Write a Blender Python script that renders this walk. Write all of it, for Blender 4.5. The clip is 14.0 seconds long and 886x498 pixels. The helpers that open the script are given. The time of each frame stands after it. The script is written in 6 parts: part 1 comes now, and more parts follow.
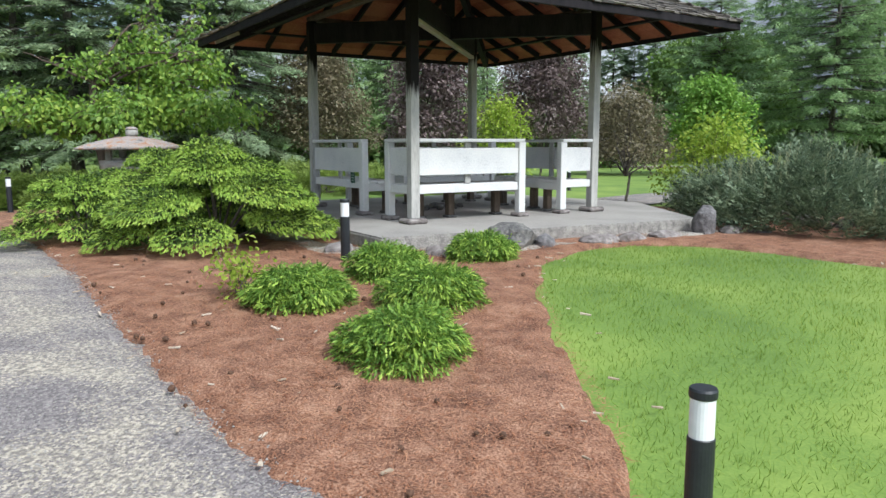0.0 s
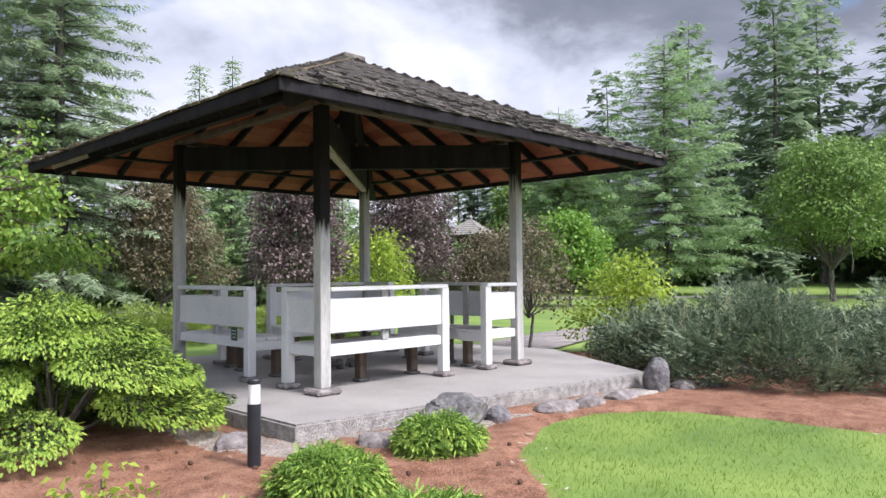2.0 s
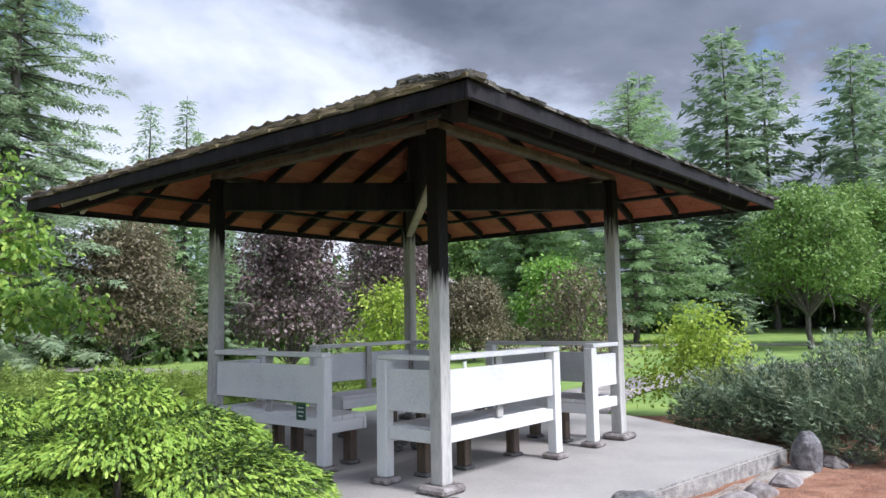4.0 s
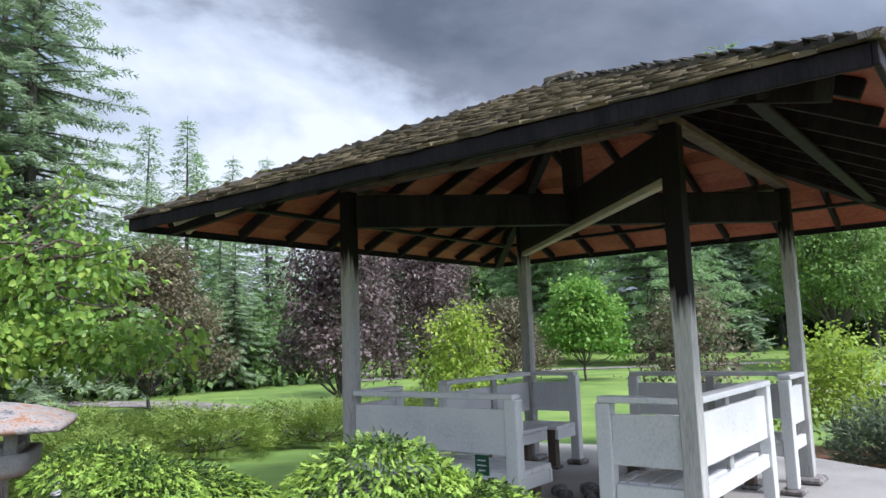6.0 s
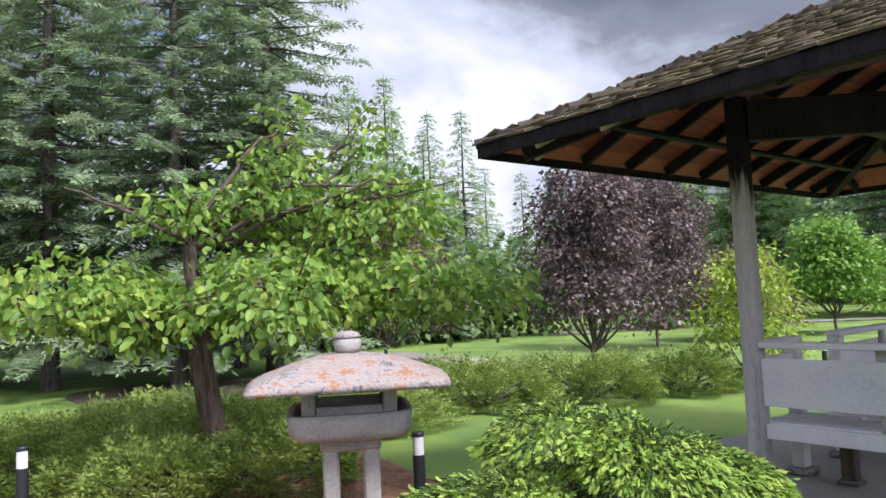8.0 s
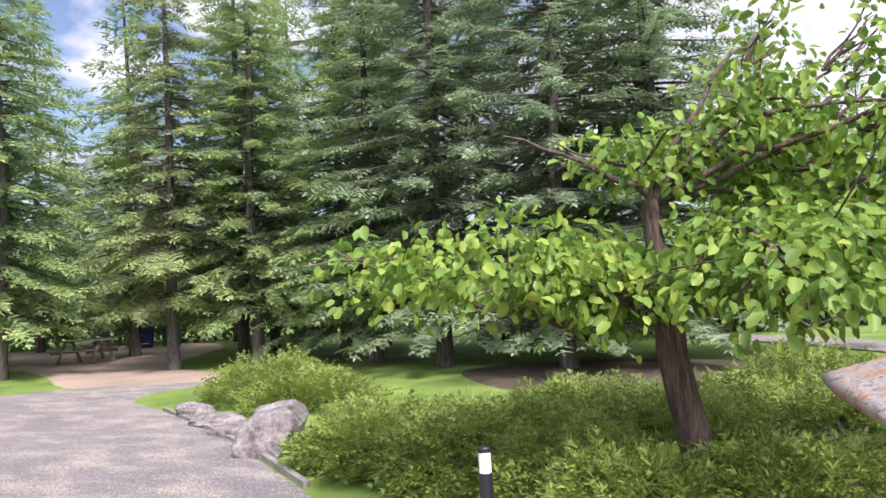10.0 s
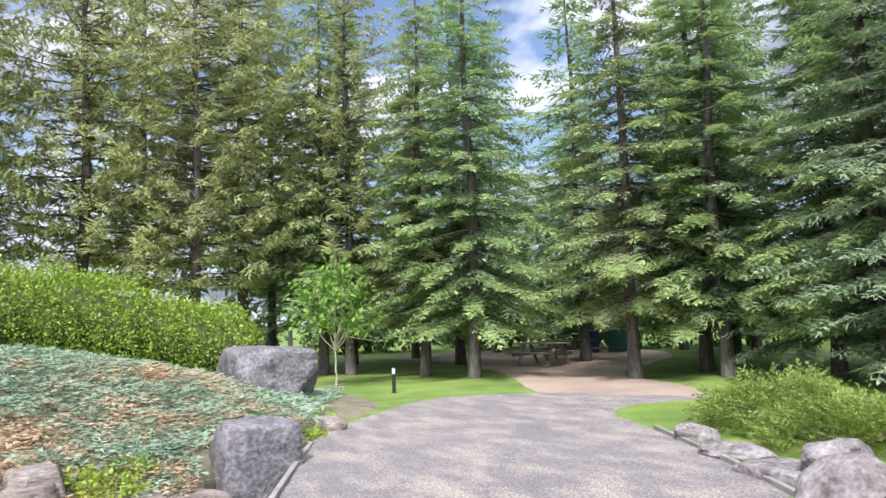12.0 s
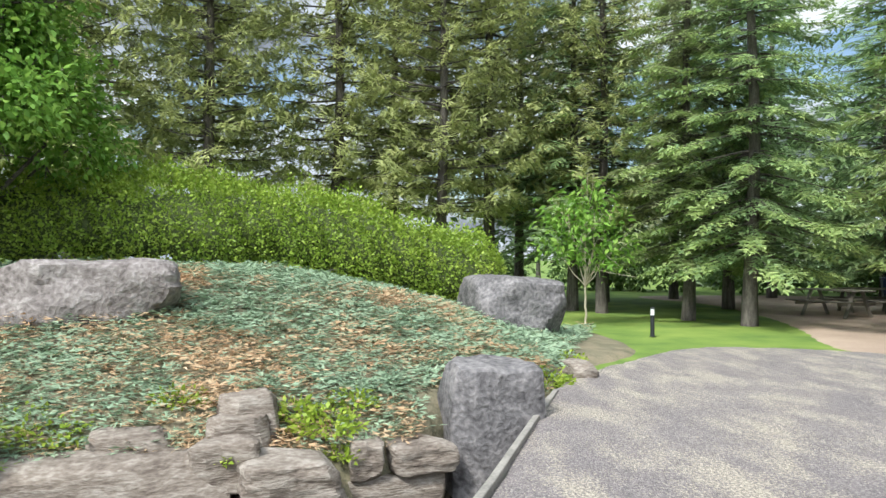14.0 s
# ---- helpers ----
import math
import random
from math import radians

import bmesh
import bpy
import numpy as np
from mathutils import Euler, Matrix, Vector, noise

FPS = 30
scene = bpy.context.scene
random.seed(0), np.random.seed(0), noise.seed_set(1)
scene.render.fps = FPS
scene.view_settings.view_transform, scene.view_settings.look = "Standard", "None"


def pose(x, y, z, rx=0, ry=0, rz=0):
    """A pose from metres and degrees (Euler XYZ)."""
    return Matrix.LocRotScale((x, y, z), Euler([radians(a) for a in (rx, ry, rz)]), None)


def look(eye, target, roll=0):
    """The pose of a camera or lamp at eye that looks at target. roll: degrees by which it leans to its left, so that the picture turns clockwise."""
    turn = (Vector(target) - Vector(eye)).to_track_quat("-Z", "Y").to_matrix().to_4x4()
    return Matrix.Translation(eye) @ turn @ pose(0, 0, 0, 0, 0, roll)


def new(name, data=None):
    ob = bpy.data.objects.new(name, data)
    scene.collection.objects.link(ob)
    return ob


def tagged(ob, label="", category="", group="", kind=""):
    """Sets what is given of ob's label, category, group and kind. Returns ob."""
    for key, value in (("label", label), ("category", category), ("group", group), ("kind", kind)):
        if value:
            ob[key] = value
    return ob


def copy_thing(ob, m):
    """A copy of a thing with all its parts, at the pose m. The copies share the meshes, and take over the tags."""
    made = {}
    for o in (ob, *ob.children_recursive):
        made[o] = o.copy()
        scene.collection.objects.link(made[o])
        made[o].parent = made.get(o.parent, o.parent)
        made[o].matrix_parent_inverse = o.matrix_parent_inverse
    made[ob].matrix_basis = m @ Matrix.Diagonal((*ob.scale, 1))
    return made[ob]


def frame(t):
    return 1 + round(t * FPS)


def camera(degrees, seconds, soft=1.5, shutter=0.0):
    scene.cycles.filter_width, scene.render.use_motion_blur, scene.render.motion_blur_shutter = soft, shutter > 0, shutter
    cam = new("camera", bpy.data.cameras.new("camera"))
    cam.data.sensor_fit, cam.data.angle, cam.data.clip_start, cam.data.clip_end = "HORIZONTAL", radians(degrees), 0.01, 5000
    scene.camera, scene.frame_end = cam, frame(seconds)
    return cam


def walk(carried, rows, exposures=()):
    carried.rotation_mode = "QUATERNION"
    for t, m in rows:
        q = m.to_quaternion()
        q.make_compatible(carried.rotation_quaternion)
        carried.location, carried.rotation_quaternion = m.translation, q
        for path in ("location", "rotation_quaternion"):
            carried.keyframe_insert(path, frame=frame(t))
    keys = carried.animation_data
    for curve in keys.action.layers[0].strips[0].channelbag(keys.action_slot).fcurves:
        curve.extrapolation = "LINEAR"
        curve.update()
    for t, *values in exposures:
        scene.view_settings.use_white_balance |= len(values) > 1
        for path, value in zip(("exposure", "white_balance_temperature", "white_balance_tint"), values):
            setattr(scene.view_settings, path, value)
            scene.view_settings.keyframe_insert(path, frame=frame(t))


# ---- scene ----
cam = camera(62.6, 14.0)
PATH = [
    (0, (0.982, 1.879, 1.681), (0.57, 3.816, 1.396), -0.1),
    (0.5, (0.764, 2.298, 1.761), (0.443, 4.265, 1.595), 0.5),
    (1, (0.568, 2.647, 1.781), (0.385, 4.637, 1.709), 0.2),
    (1.5, (0.292, 2.993, 1.799), (0.233, 4.992, 1.806), -0.2),
    (2, (-0.048, 3.336, 1.862), (-0.028, 5.334, 1.928), -0.6),
    (2.5, (-0.389, 3.718, 1.892), (-0.301, 5.713, 1.999), -0.9),
    (5, (-2.332, 5.246, 2.082), (-2.103, 7.219, 2.32), -1.2),
    (5.5, (-2.678, 5.54, 2.105), (-2.431, 7.508, 2.359), -1.6),
    (6, (-3.056, 5.787, 2.134), (-2.802, 7.755, 2.381), -2.0),
    (6.5, (-3.459, 5.966, 2.201), (-3.283, 7.946, 2.421), -2.6),
    (7, (-3.902, 6.321, 2.107), (-3.845, 8.309, 2.309), -1.9),
    (7.2, (-4.054, 6.39, 2.14), (-4.044, 8.382, 2.313), -2.2),
    (9.3, (-5.432, 7.738, 2.037), (-6.153, 9.599, 2.164), -1.6),
    (9.5, (-5.599, 7.83, 2.035), (-6.417, 9.65, 2.17), -1.7),
    (10, (-6.038, 8.009, 2.101), (-7.108, 9.694, 2.23), -3.0),
    (10.5, (-6.549, 8.121, 2.103), (-7.859, 9.624, 2.255), -3.7),
    (11, (-7.033, 8.187, 2.111), (-8.561, 9.464, 2.3), -3.3),
    (11.5, (-7.538, 8.282, 2.124), (-9.225, 9.337, 2.329), -2.7),
    (12, (-8.047, 8.389, 2.123), (-9.844, 9.246, 2.319), -2.0),
    (12.5, (-8.53, 8.502, 2.117), (-10.387, 9.223, 2.299), -1.9),
    (13, (-9.017, 8.643, 2.093), (-10.906, 9.277, 2.264), -1.0),
    (13.5, (-9.447, 8.767, 2.064), (-11.362, 9.334, 2.172), -0.3),
    (14, (-9.812, 8.882, 2.023), (-11.801, 9.09, 2.053), 0.4),
]
EXPO = [(0.0, 0.38, 6200, 6), (1.5, 0.72, 6300, 15), (2.5, 0.72, 6250, 19), (5.0, 0.66, 5900, 12), (7.0, 0.62, 5900, 14), (9.3, 0.85, 6600, 23), (11.5, 0.90, 6250, 19), (13.0, 0.78, 6300, 12), (14.0, 0.74, 6500, 6)]
walk(cam, [(t, look(eye, target, roll)) for t, eye, target, roll in PATH], EXPO)

# ---- world and sun ----
SUN_AZ, SUN_EL = radians(128), radians(48)      # clockwise from +y


def build_world():
    w = bpy.data.worlds.new("sky")
    scene.world = w
    w.use_nodes = True
    nt = w.node_tree
    nt.nodes.clear()
    N = nt.nodes.new
    L = nt.links.new
    out = N("ShaderNodeOutputWorld")
    sky = N("ShaderNodeTexSky")
    sky.sky_type = "NISHITA"
    sky.sun_disc = False
    sky.sun_elevation, sky.sun_rotation = SUN_EL, SUN_AZ
    b1 = N("ShaderNodeBackground")
    b1.inputs[1].default_value = 0.10
    L(sky.outputs[0], b1.inputs[0])
    tc = N("ShaderNodeTexCoord")
    sep = N("ShaderNodeSeparateXYZ")
    L(tc.outputs["Generated"], sep.inputs[0])
    add = N("ShaderNodeMath")
    add.operation = "ADD"
    add.inputs[1].default_value = 0.32
    mx = N("ShaderNodeMath")
    mx.operation = "MAXIMUM"
    mx.inputs[1].default_value = 0.0
    L(sep.outputs[2], mx.inputs[0])
    L(mx.outputs[0], add.inputs[0])
    comb = N("ShaderNodeCombineXYZ")
    for k in (0, 1):
        d = N("ShaderNodeMath")
        d.operation = "DIVIDE"
        L(sep.outputs[k], d.inputs[0])
        L(add.outputs[0], d.inputs[1])
        L(d.outputs[0], comb.inputs[k])
    comb.inputs[2].default_value = 3.7
    n1 = N("ShaderNodeTexNoise")
    n1.inputs["Scale"].default_value = 1.25
    n1.inputs["Detail"].default_value = 9
    n1.inputs["Roughness"].default_value = 0.55
    n1.inputs["Distortion"].default_value = 0.25
    L(comb.outputs[0], n1.inputs["Vector"])
    r1 = N("ShaderNodeValToRGB")
    e = r1.color_ramp.elements
    e[0].position, e[0].color = 0.36, (0.62, 0.65, 0.71, 1)
    e[1].position, e[1].color = 0.70, (0.10, 0.12, 0.155, 1)
    m = e.new(0.47)
    m.color = (0.43, 0.47, 0.54, 1)
    m = e.new(0.56)
    m.color = (0.19, 0.21, 0.255, 1)

    def bank(x, y, z, wide, tight):
        """How near the view is to a direction of the sky, from 0 to 1."""
        d = N("ShaderNodeVectorMath")
        d.operation = "DOT_PRODUCT"
        d.inputs[1].default_value = Vector((x, y, z)).normalized()
        L(tc.outputs["Generated"], d.inputs[0])
        r = N("ShaderNodeMapRange")
        r.interpolation_type = "SMOOTHSTEP"
        r.inputs["From Min"].default_value, r.inputs["From Max"].default_value = wide, tight
        L(d.outputs["Value"], r.inputs["Value"])
        return r.outputs[0]

    def weighed(value, amount, base):
        m = N("ShaderNodeMath")
        m.operation = "MULTIPLY_ADD"
        m.inputs[1].default_value = amount
        L(value, m.inputs[0])
        L(base, m.inputs[2])
        return m.outputs[0]

    # a white cumulus to the north, dark cloud east of it, clearing sky in the west
    cloud = weighed(bank(-0.19, 0.93, 0.30, 0.955, 0.99), -0.10, n1.outputs["Fac"])
    cloud = weighed(bank(0.24, 0.90, 0.36, 0.95, 0.99), 0.08, cloud)
    cloud = weighed(bank(-0.87, 0.36, 0.36, 0.75, 0.96), -0.08, cloud)
    L(cloud, r1.inputs["Fac"])
    b2 = N("ShaderNodeBackground")
    sd = N("ShaderNodeVectorMath")
    sd.operation = "DOT_PRODUCT"
    sd.inputs[1].default_value = (math.sin(SUN_AZ) * math.cos(SUN_EL), math.cos(SUN_AZ) * math.cos(SUN_EL), math.sin(SUN_EL))
    L(tc.outputs["Generated"], sd.inputs[0])
    ss = N("ShaderNodeMapRange")
    ss.inputs["From Min"].default_value, ss.inputs["From Max"].default_value = 0.15, 1.0
    ss.inputs["To Min"].default_value, ss.inputs["To Max"].default_value = 1.0, 3.6
    L(sd.outputs["Value"], ss.inputs["Value"])
    L(ss.outputs[0], b2.inputs[1])
    L(r1.outputs[0], b2.inputs[0])
    n2 = N("ShaderNodeTexNoise")
    n2.inputs["Scale"].default_value = 2.1
    n2.inputs["Detail"].default_value = 7
    shift = N("ShaderNodeMapping")
    shift.inputs["Location"].default_value = (3.1, 1.7, 0.0)
    L(comb.outputs[0], shift.inputs[0])
    L(shift.outputs[0], n2.inputs["Vector"])
    r2 = N("ShaderNodeValToRGB")
    r2.color_ramp.elements[0].position = 0.37
    r2.color_ramp.elements[1].position = 0.44
    opening = weighed(bank(-0.87, 0.36, 0.36, 0.75, 0.96), -0.09, n2.outputs["Fac"])
    L(weighed(bank(0.1, 0.92, 0.33, 0.92, 0.97), 0.14, opening), r2.inputs["Fac"])
    mix = N("ShaderNodeMixShader")
    L(r2.outputs[0], mix.inputs[0])
    L(b1.outputs[0], mix.inputs[1])
    L(b2.outputs[0], mix.inputs[2])
    L(mix.outputs[0], out.inputs[0])


build_world()
sun = new("sun", bpy.data.lights.new("sun", "SUN"))
sun.data.energy, sun.data.angle, sun.data.color = 3.2, radians(12), (1.0, 0.97, 0.93)
sun.rotation_euler = (math.pi / 2 - SUN_EL, 0, math.pi - SUN_AZ)

# ---- materials ----


def nodes_of(name):
    m = bpy.data.materials.new(name)
    m.use_nodes = True
    nt = m.node_tree
    return m, nt, nt.nodes["Principled BSDF"]


def surface(name, cols, scale=6.0, rough=0.8, bump=0.3, fine=60.0, stretch=(1, 1, 1), spread=(0.35, 0.65), metal=0.0,
            voro=0.0, rnd=0.0, bump_dist=0.02, coords="Object", fmix=0.42):
    """Two-scale noise colour with grain bump; cols: two or three colours along the ramp."""
    m, nt, bs = nodes_of(name)
    N, L = nt.nodes.new, nt.links.new
    tc = N("ShaderNodeTexCoord")
    mp = N("ShaderNodeMapping")
    mp.inputs["Scale"].default_value = stretch
    L(tc.outputs[coords], mp.inputs[0])
    n1 = N("ShaderNodeTexNoise")
    n1.inputs["Scale"].default_value = scale
    n1.inputs["Detail"].default_value = 6
    n2 = N("ShaderNodeTexNoise")
    n2.inputs["Scale"].default_value = fine
    n2.inputs["Detail"].default_value = 3
    L(mp.outputs[0], n1.inputs["Vector"])
    L(mp.outputs[0], n2.inputs["Vector"])
    mixf = N("ShaderNodeMix")
    mixf.inputs[0].default_value = fmix
    L(n1.outputs["Fac"], mixf.inputs[2])
    L(n2.outputs["Fac"], mixf.inputs[3])
    fac = mixf.outputs[0]
    if rnd > 0:
        oi = N("ShaderNodeObjectInfo")
        ma = N("ShaderNodeMath")
        ma.operation = "MULTIPLY_ADD"
        ma.inputs[1].default_value = rnd
        L(oi.outputs["Random"], ma.inputs[0])
        sb = N("ShaderNodeMath")
        sb.operation = "SUBTRACT"
        sb.inputs[1].default_value = rnd / 2
        L(fac, sb.inputs[0])
        L(sb.outputs[0], ma.inputs[2])
        fac = ma.outputs[0]
    ramp = N("ShaderNodeValToRGB")
    el = ramp.color_ramp.elements
    el[0].position, el[0].color = spread[0], (*cols[0], 1)
    el[1].position, el[1].color = spread[1], (*cols[-1], 1)
    if len(cols) > 2:
        mid = el.new((spread[0] + spread[1]) / 2)
        mid.color = (*cols[1], 1)
    L(fac, ramp.inputs[0])
    L(ramp.outputs[0], bs.inputs["Base Color"])
    bs.inputs["Roughness"].default_value = rough
    bs.inputs["Metallic"].default_value = metal
    h = mixf.outputs[0]
    if voro > 0:
        vo = N("ShaderNodeTexVoronoi")
        vo.feature = "DISTANCE_TO_EDGE"
        vo.inputs["Scale"].default_value = voro
        L(mp.outputs[0], vo.inputs["Vector"])
        cl = N("ShaderNodeMath")
        cl.operation = "MINIMUM"
        cl.inputs[1].default_value = 0.08
        L(vo.outputs["Distance"], cl.inputs[0])
        sm = N("ShaderNodeMath")
        sm.operation = "MULTIPLY_ADD"
        sm.inputs[1].default_value = 4.0
        L(cl.outputs[0], sm.inputs[0])
        L(h, sm.inputs[2])
        h = sm.outputs[0]
    bp = N("ShaderNodeBump")
    bp.inputs["Strength"].default_value = bump
    bp.inputs["Distance"].default_value = bump_dist
    L(h, bp.inputs["Height"])
    L(bp.outputs[0], bs.inputs["Normal"])
    return m


def foliage(name, cols, trans=0.3, rough=0.55, big=0.6, spread=(0.15, 0.85), ragged=0.0, gloss=0.3):
    """Leaf colour varied per leaf and by a large patchy noise, with light passing through."""
    m, nt, bs = nodes_of(name)
    N, L = nt.nodes.new, nt.links.new
    geo = N("ShaderNodeNewGeometry")
    tc = N("ShaderNodeTexCoord")
    n1 = N("ShaderNodeTexNoise")
    n1.inputs["Scale"].default_value = big
    n1.inputs["Detail"].default_value = 4
    L(tc.outputs["Object"], n1.inputs["Vector"])
    mixf = N("ShaderNodeMix")
    mixf.inputs[0].default_value = 0.5
    L(geo.outputs["Random Per Island"], mixf.inputs[2])
    L(n1.outputs["Fac"], mixf.inputs[3])
    ramp = N("ShaderNodeValToRGB")
    el = ramp.color_ramp.elements
    el[0].position, el[0].color = spread[0], (*cols[0], 1)
    el[1].position, el[1].color = spread[1], (*cols[-1], 1)
    if len(cols) > 2:
        mid = el.new(0.5)
        mid.color = (*cols[1], 1)
    L(mixf.outputs[0], ramp.inputs[0])
    L(ramp.outputs[0], bs.inputs["Base Color"])
    bs.inputs["Roughness"].default_value = rough
    bs.inputs["Specular IOR Level"].default_value = gloss
    tr = N("ShaderNodeBsdfTranslucent")
    L(ramp.outputs[0], tr.inputs[0])
    mx = N("ShaderNodeMixShader")
    mx.inputs[0].default_value = trans
    out = nt.nodes["Material Output"]
    L(bs.outputs[0], mx.inputs[1])
    L(tr.outputs[0], mx.inputs[2])
    L(mx.outputs[0], out.inputs[0])
    if ragged > 0:
        # gaps between the needles
        nh = N("ShaderNodeTexNoise")
        nh.inputs["Scale"].default_value = ragged
        nh.inputs["Detail"].default_value = 1
        L(tc.outputs["Object"], nh.inputs["Vector"])
        gt = N("ShaderNodeMath")
        gt.operation = "GREATER_THAN"
        gt.inputs[1].default_value = 0.585
        L(nh.outputs["Fac"], gt.inputs[0])
        hole = N("ShaderNodeBsdfTransparent")
        m2 = N("ShaderNodeMixShader")
        L(gt.outputs[0], m2.inputs[0])
        L(mx.outputs[0], m2.inputs[1])
        L(hole.outputs[0], m2.inputs[2])
        L(m2.outputs[0], out.inputs[0])
    return m


def gravel_surface():
    """Crushed purplish-grey stone with straw-coloured flecks gathered in long worn drifts."""
    m, nt, bs = nodes_of("gravel")
    N, L = nt.nodes.new, nt.links.new
    tc = N("ShaderNodeTexCoord")

    def noisy(scale, detail, stretch=(1, 1, 1), turn=0.0):
        mp = N("ShaderNodeMapping")
        mp.inputs["Scale"].default_value = stretch
        mp.inputs["Rotation"].default_value = (0, 0, turn)
        n = N("ShaderNodeTexNoise")
        n.inputs["Scale"].default_value = scale
        n.inputs["Detail"].default_value = detail
        L(tc.outputs["Object"], mp.inputs[0])
        L(mp.outputs[0], n.inputs["Vector"])
        return n.outputs["Fac"]

    def ramp(fac, stops):
        r = N("ShaderNodeValToRGB")
        el = r.color_ramp.elements
        el[0].position, el[0].color = stops[0][0], (*stops[0][1], 1)
        el[1].position, el[1].color = stops[-1][0], (*stops[-1][1], 1)
        for p, c in stops[1:-1]:
            el.new(p).color = (*c, 1)
        L(fac, r.inputs[0])
        return r.outputs[0]

    def mixed(kind, f, a, b):
        x = N("ShaderNodeMix")
        x.data_type = "RGBA"
        x.blend_type = kind
        if isinstance(f, float):
            x.inputs[0].default_value = f
        else:
            L(f, x.inputs[0])
        L(a, x.inputs[6])
        L(b, x.inputs[7])
        return x.outputs[2]

    vo = N("ShaderNodeTexVoronoi")
    vo.inputs["Scale"].default_value = 70
    L(tc.outputs["Object"], vo.inputs["Vector"])
    grain = noisy(120, 4)
    stones = ramp(vo.outputs["Color"], [(0.0, (0.11, 0.098, 0.102)), (0.5, (0.20, 0.18, 0.182)), (1.0, (0.36, 0.328, 0.312))])
    base = mixed("MULTIPLY", 1.0, stones, ramp(noisy(0.9, 5), [(0.3, (0.93, 0.92, 0.93)), (0.7, (1.1, 1.09, 1.07))]))
    straw = ramp(noisy(40, 3), [(0.40, (0.23, 0.205, 0.178)), (0.60, (0.56, 0.495, 0.40))])
    drift = noisy(1.3, 10, (1.0, 2.2, 1.0), -0.6)
    flecks = noisy(62, 5)
    ad = N("ShaderNodeMath")
    ad.operation = "MULTIPLY_ADD"
    ad.inputs[1].default_value = 0.9
    L(drift, ad.inputs[0])
    L(flecks, ad.inputs[2])
    sb = N("ShaderNodeMath")
    sb.operation = "SUBTRACT"
    sb.inputs[1].default_value = 0.45
    L(ad.outputs[0], sb.inputs[0])
    mask = ramp(sb.outputs[0], [(0.49, (0, 0, 0)), (0.60, (0.9, 0.9, 0.9))])
    L(mixed("MIX", mask, base, straw), bs.inputs["Base Color"])
    bs.inputs["Roughness"].default_value = 0.93
    bp = N("ShaderNodeBump")
    bp.inputs["Strength"].default_value = 0.9
    bp.inputs["Distance"].default_value = 0.012
    sm = N("ShaderNodeMath")
    sm.operation = "SUBTRACT"
    L(grain, sm.inputs[0])
    L(vo.outputs["Distance"], sm.inputs[1])
    L(sm.outputs[0], bp.inputs["Height"])
    L(bp.outputs[0], bs.inputs["Normal"])
    return m


M_GRASS = surface("lawn_soil", [(0.080, 0.148, 0.025), (0.14, 0.222, 0.037), (0.215, 0.29, 0.056)], 0.9, 0.9, 0.25, 70, fmix=0.28)
M_BLADE = foliage("grass_blade", [(0.105, 0.19, 0.030), (0.19, 0.29, 0.046), (0.31, 0.385, 0.08)], 0.4, 0.6, 0.5)
M_GRAVEL = gravel_surface()
M_TAN = surface("tan_gravel", [(0.26, 0.19, 0.15), (0.37, 0.28, 0.22), (0.45, 0.35, 0.27)], 0.6, 0.92, 0.6, 40)
M_MULCH = surface("needle_litter", [(0.095, 0.042, 0.025), (0.25, 0.118, 0.07), (0.40, 0.23, 0.15)], 6.0, 0.95, 1.0, 95, spread=(0.38, 0.62), fmix=0.62)
M_NEEDLE = foliage("dry_needle", [(0.16, 0.06, 0.03), (0.33, 0.14, 0.075), (0.48, 0.27, 0.16)], 0.1, 0.8, 1.0)
M_CHIP = surface("pale_chip", [(0.35, 0.27, 0.19), (0.55, 0.47, 0.38)], 9, 0.85, 0.3, 60, rnd=0.4)
M_CONE = surface("pine_cone", [(0.05, 0.025, 0.015), (0.14, 0.07, 0.04)], 30, 0.85, 0.6, 120)
M_PEBBLE = surface("pebbles", [(0.16, 0.14, 0.12), (0.36, 0.33, 0.29), (0.56, 0.52, 0.46)], 5, 0.9, 1.0, 60, voro=38, fmix=0.6, spread=(0.38, 0.62))
M_CONC = surface("concrete", [(0.22, 0.207, 0.193), (0.30, 0.283, 0.265), (0.355, 0.336, 0.31)], 1.3, 0.88, 0.35, 85)
M_AGG = surface("exposed_aggregate", [(0.17, 0.16, 0.15), (0.33, 0.31, 0.29), (0.48, 0.45, 0.41)], 14, 0.9, 1.0, 70, voro=45)
M_WHITE = surface("weathered_white_paint", [(0.45, 0.45, 0.465), (0.59, 0.59, 0.60), (0.67, 0.665, 0.655)], 2.2, 0.5, 0.15, 45, stretch=(1, 1, 1), spread=(0.28, 0.55))
M_GREYP = surface("worn_grey_paint", [(0.27, 0.265, 0.25), (0.42, 0.41, 0.39), (0.52, 0.505, 0.48)], 3.0, 0.6, 0.3, 35, stretch=(3, 3, 0.35))
M_DARK = surface("dark_stained_wood", [(0.009, 0.008, 0.010), (0.024, 0.020, 0.023)], 3.0, 0.65, 0.3, 30, stretch=(3, 3, 0.5))
M_DARK.node_tree.nodes["Principled BSDF"].inputs["Specular IOR Level"].default_value = 0.12
M_STUB = surface("bare_dark_wood", [(0.05, 0.035, 0.025), (0.15, 0.11, 0.08)], 4.0, 0.8, 0.4, 40, stretch=(4, 4, 0.5))
M_DECK = surface("red_brown_boards", [(0.22, 0.055, 0.026), (0.34, 0.095, 0.046), (0.44, 0.145, 0.075)], 2.5, 0.7, 0.3, 30, rnd=0.3)
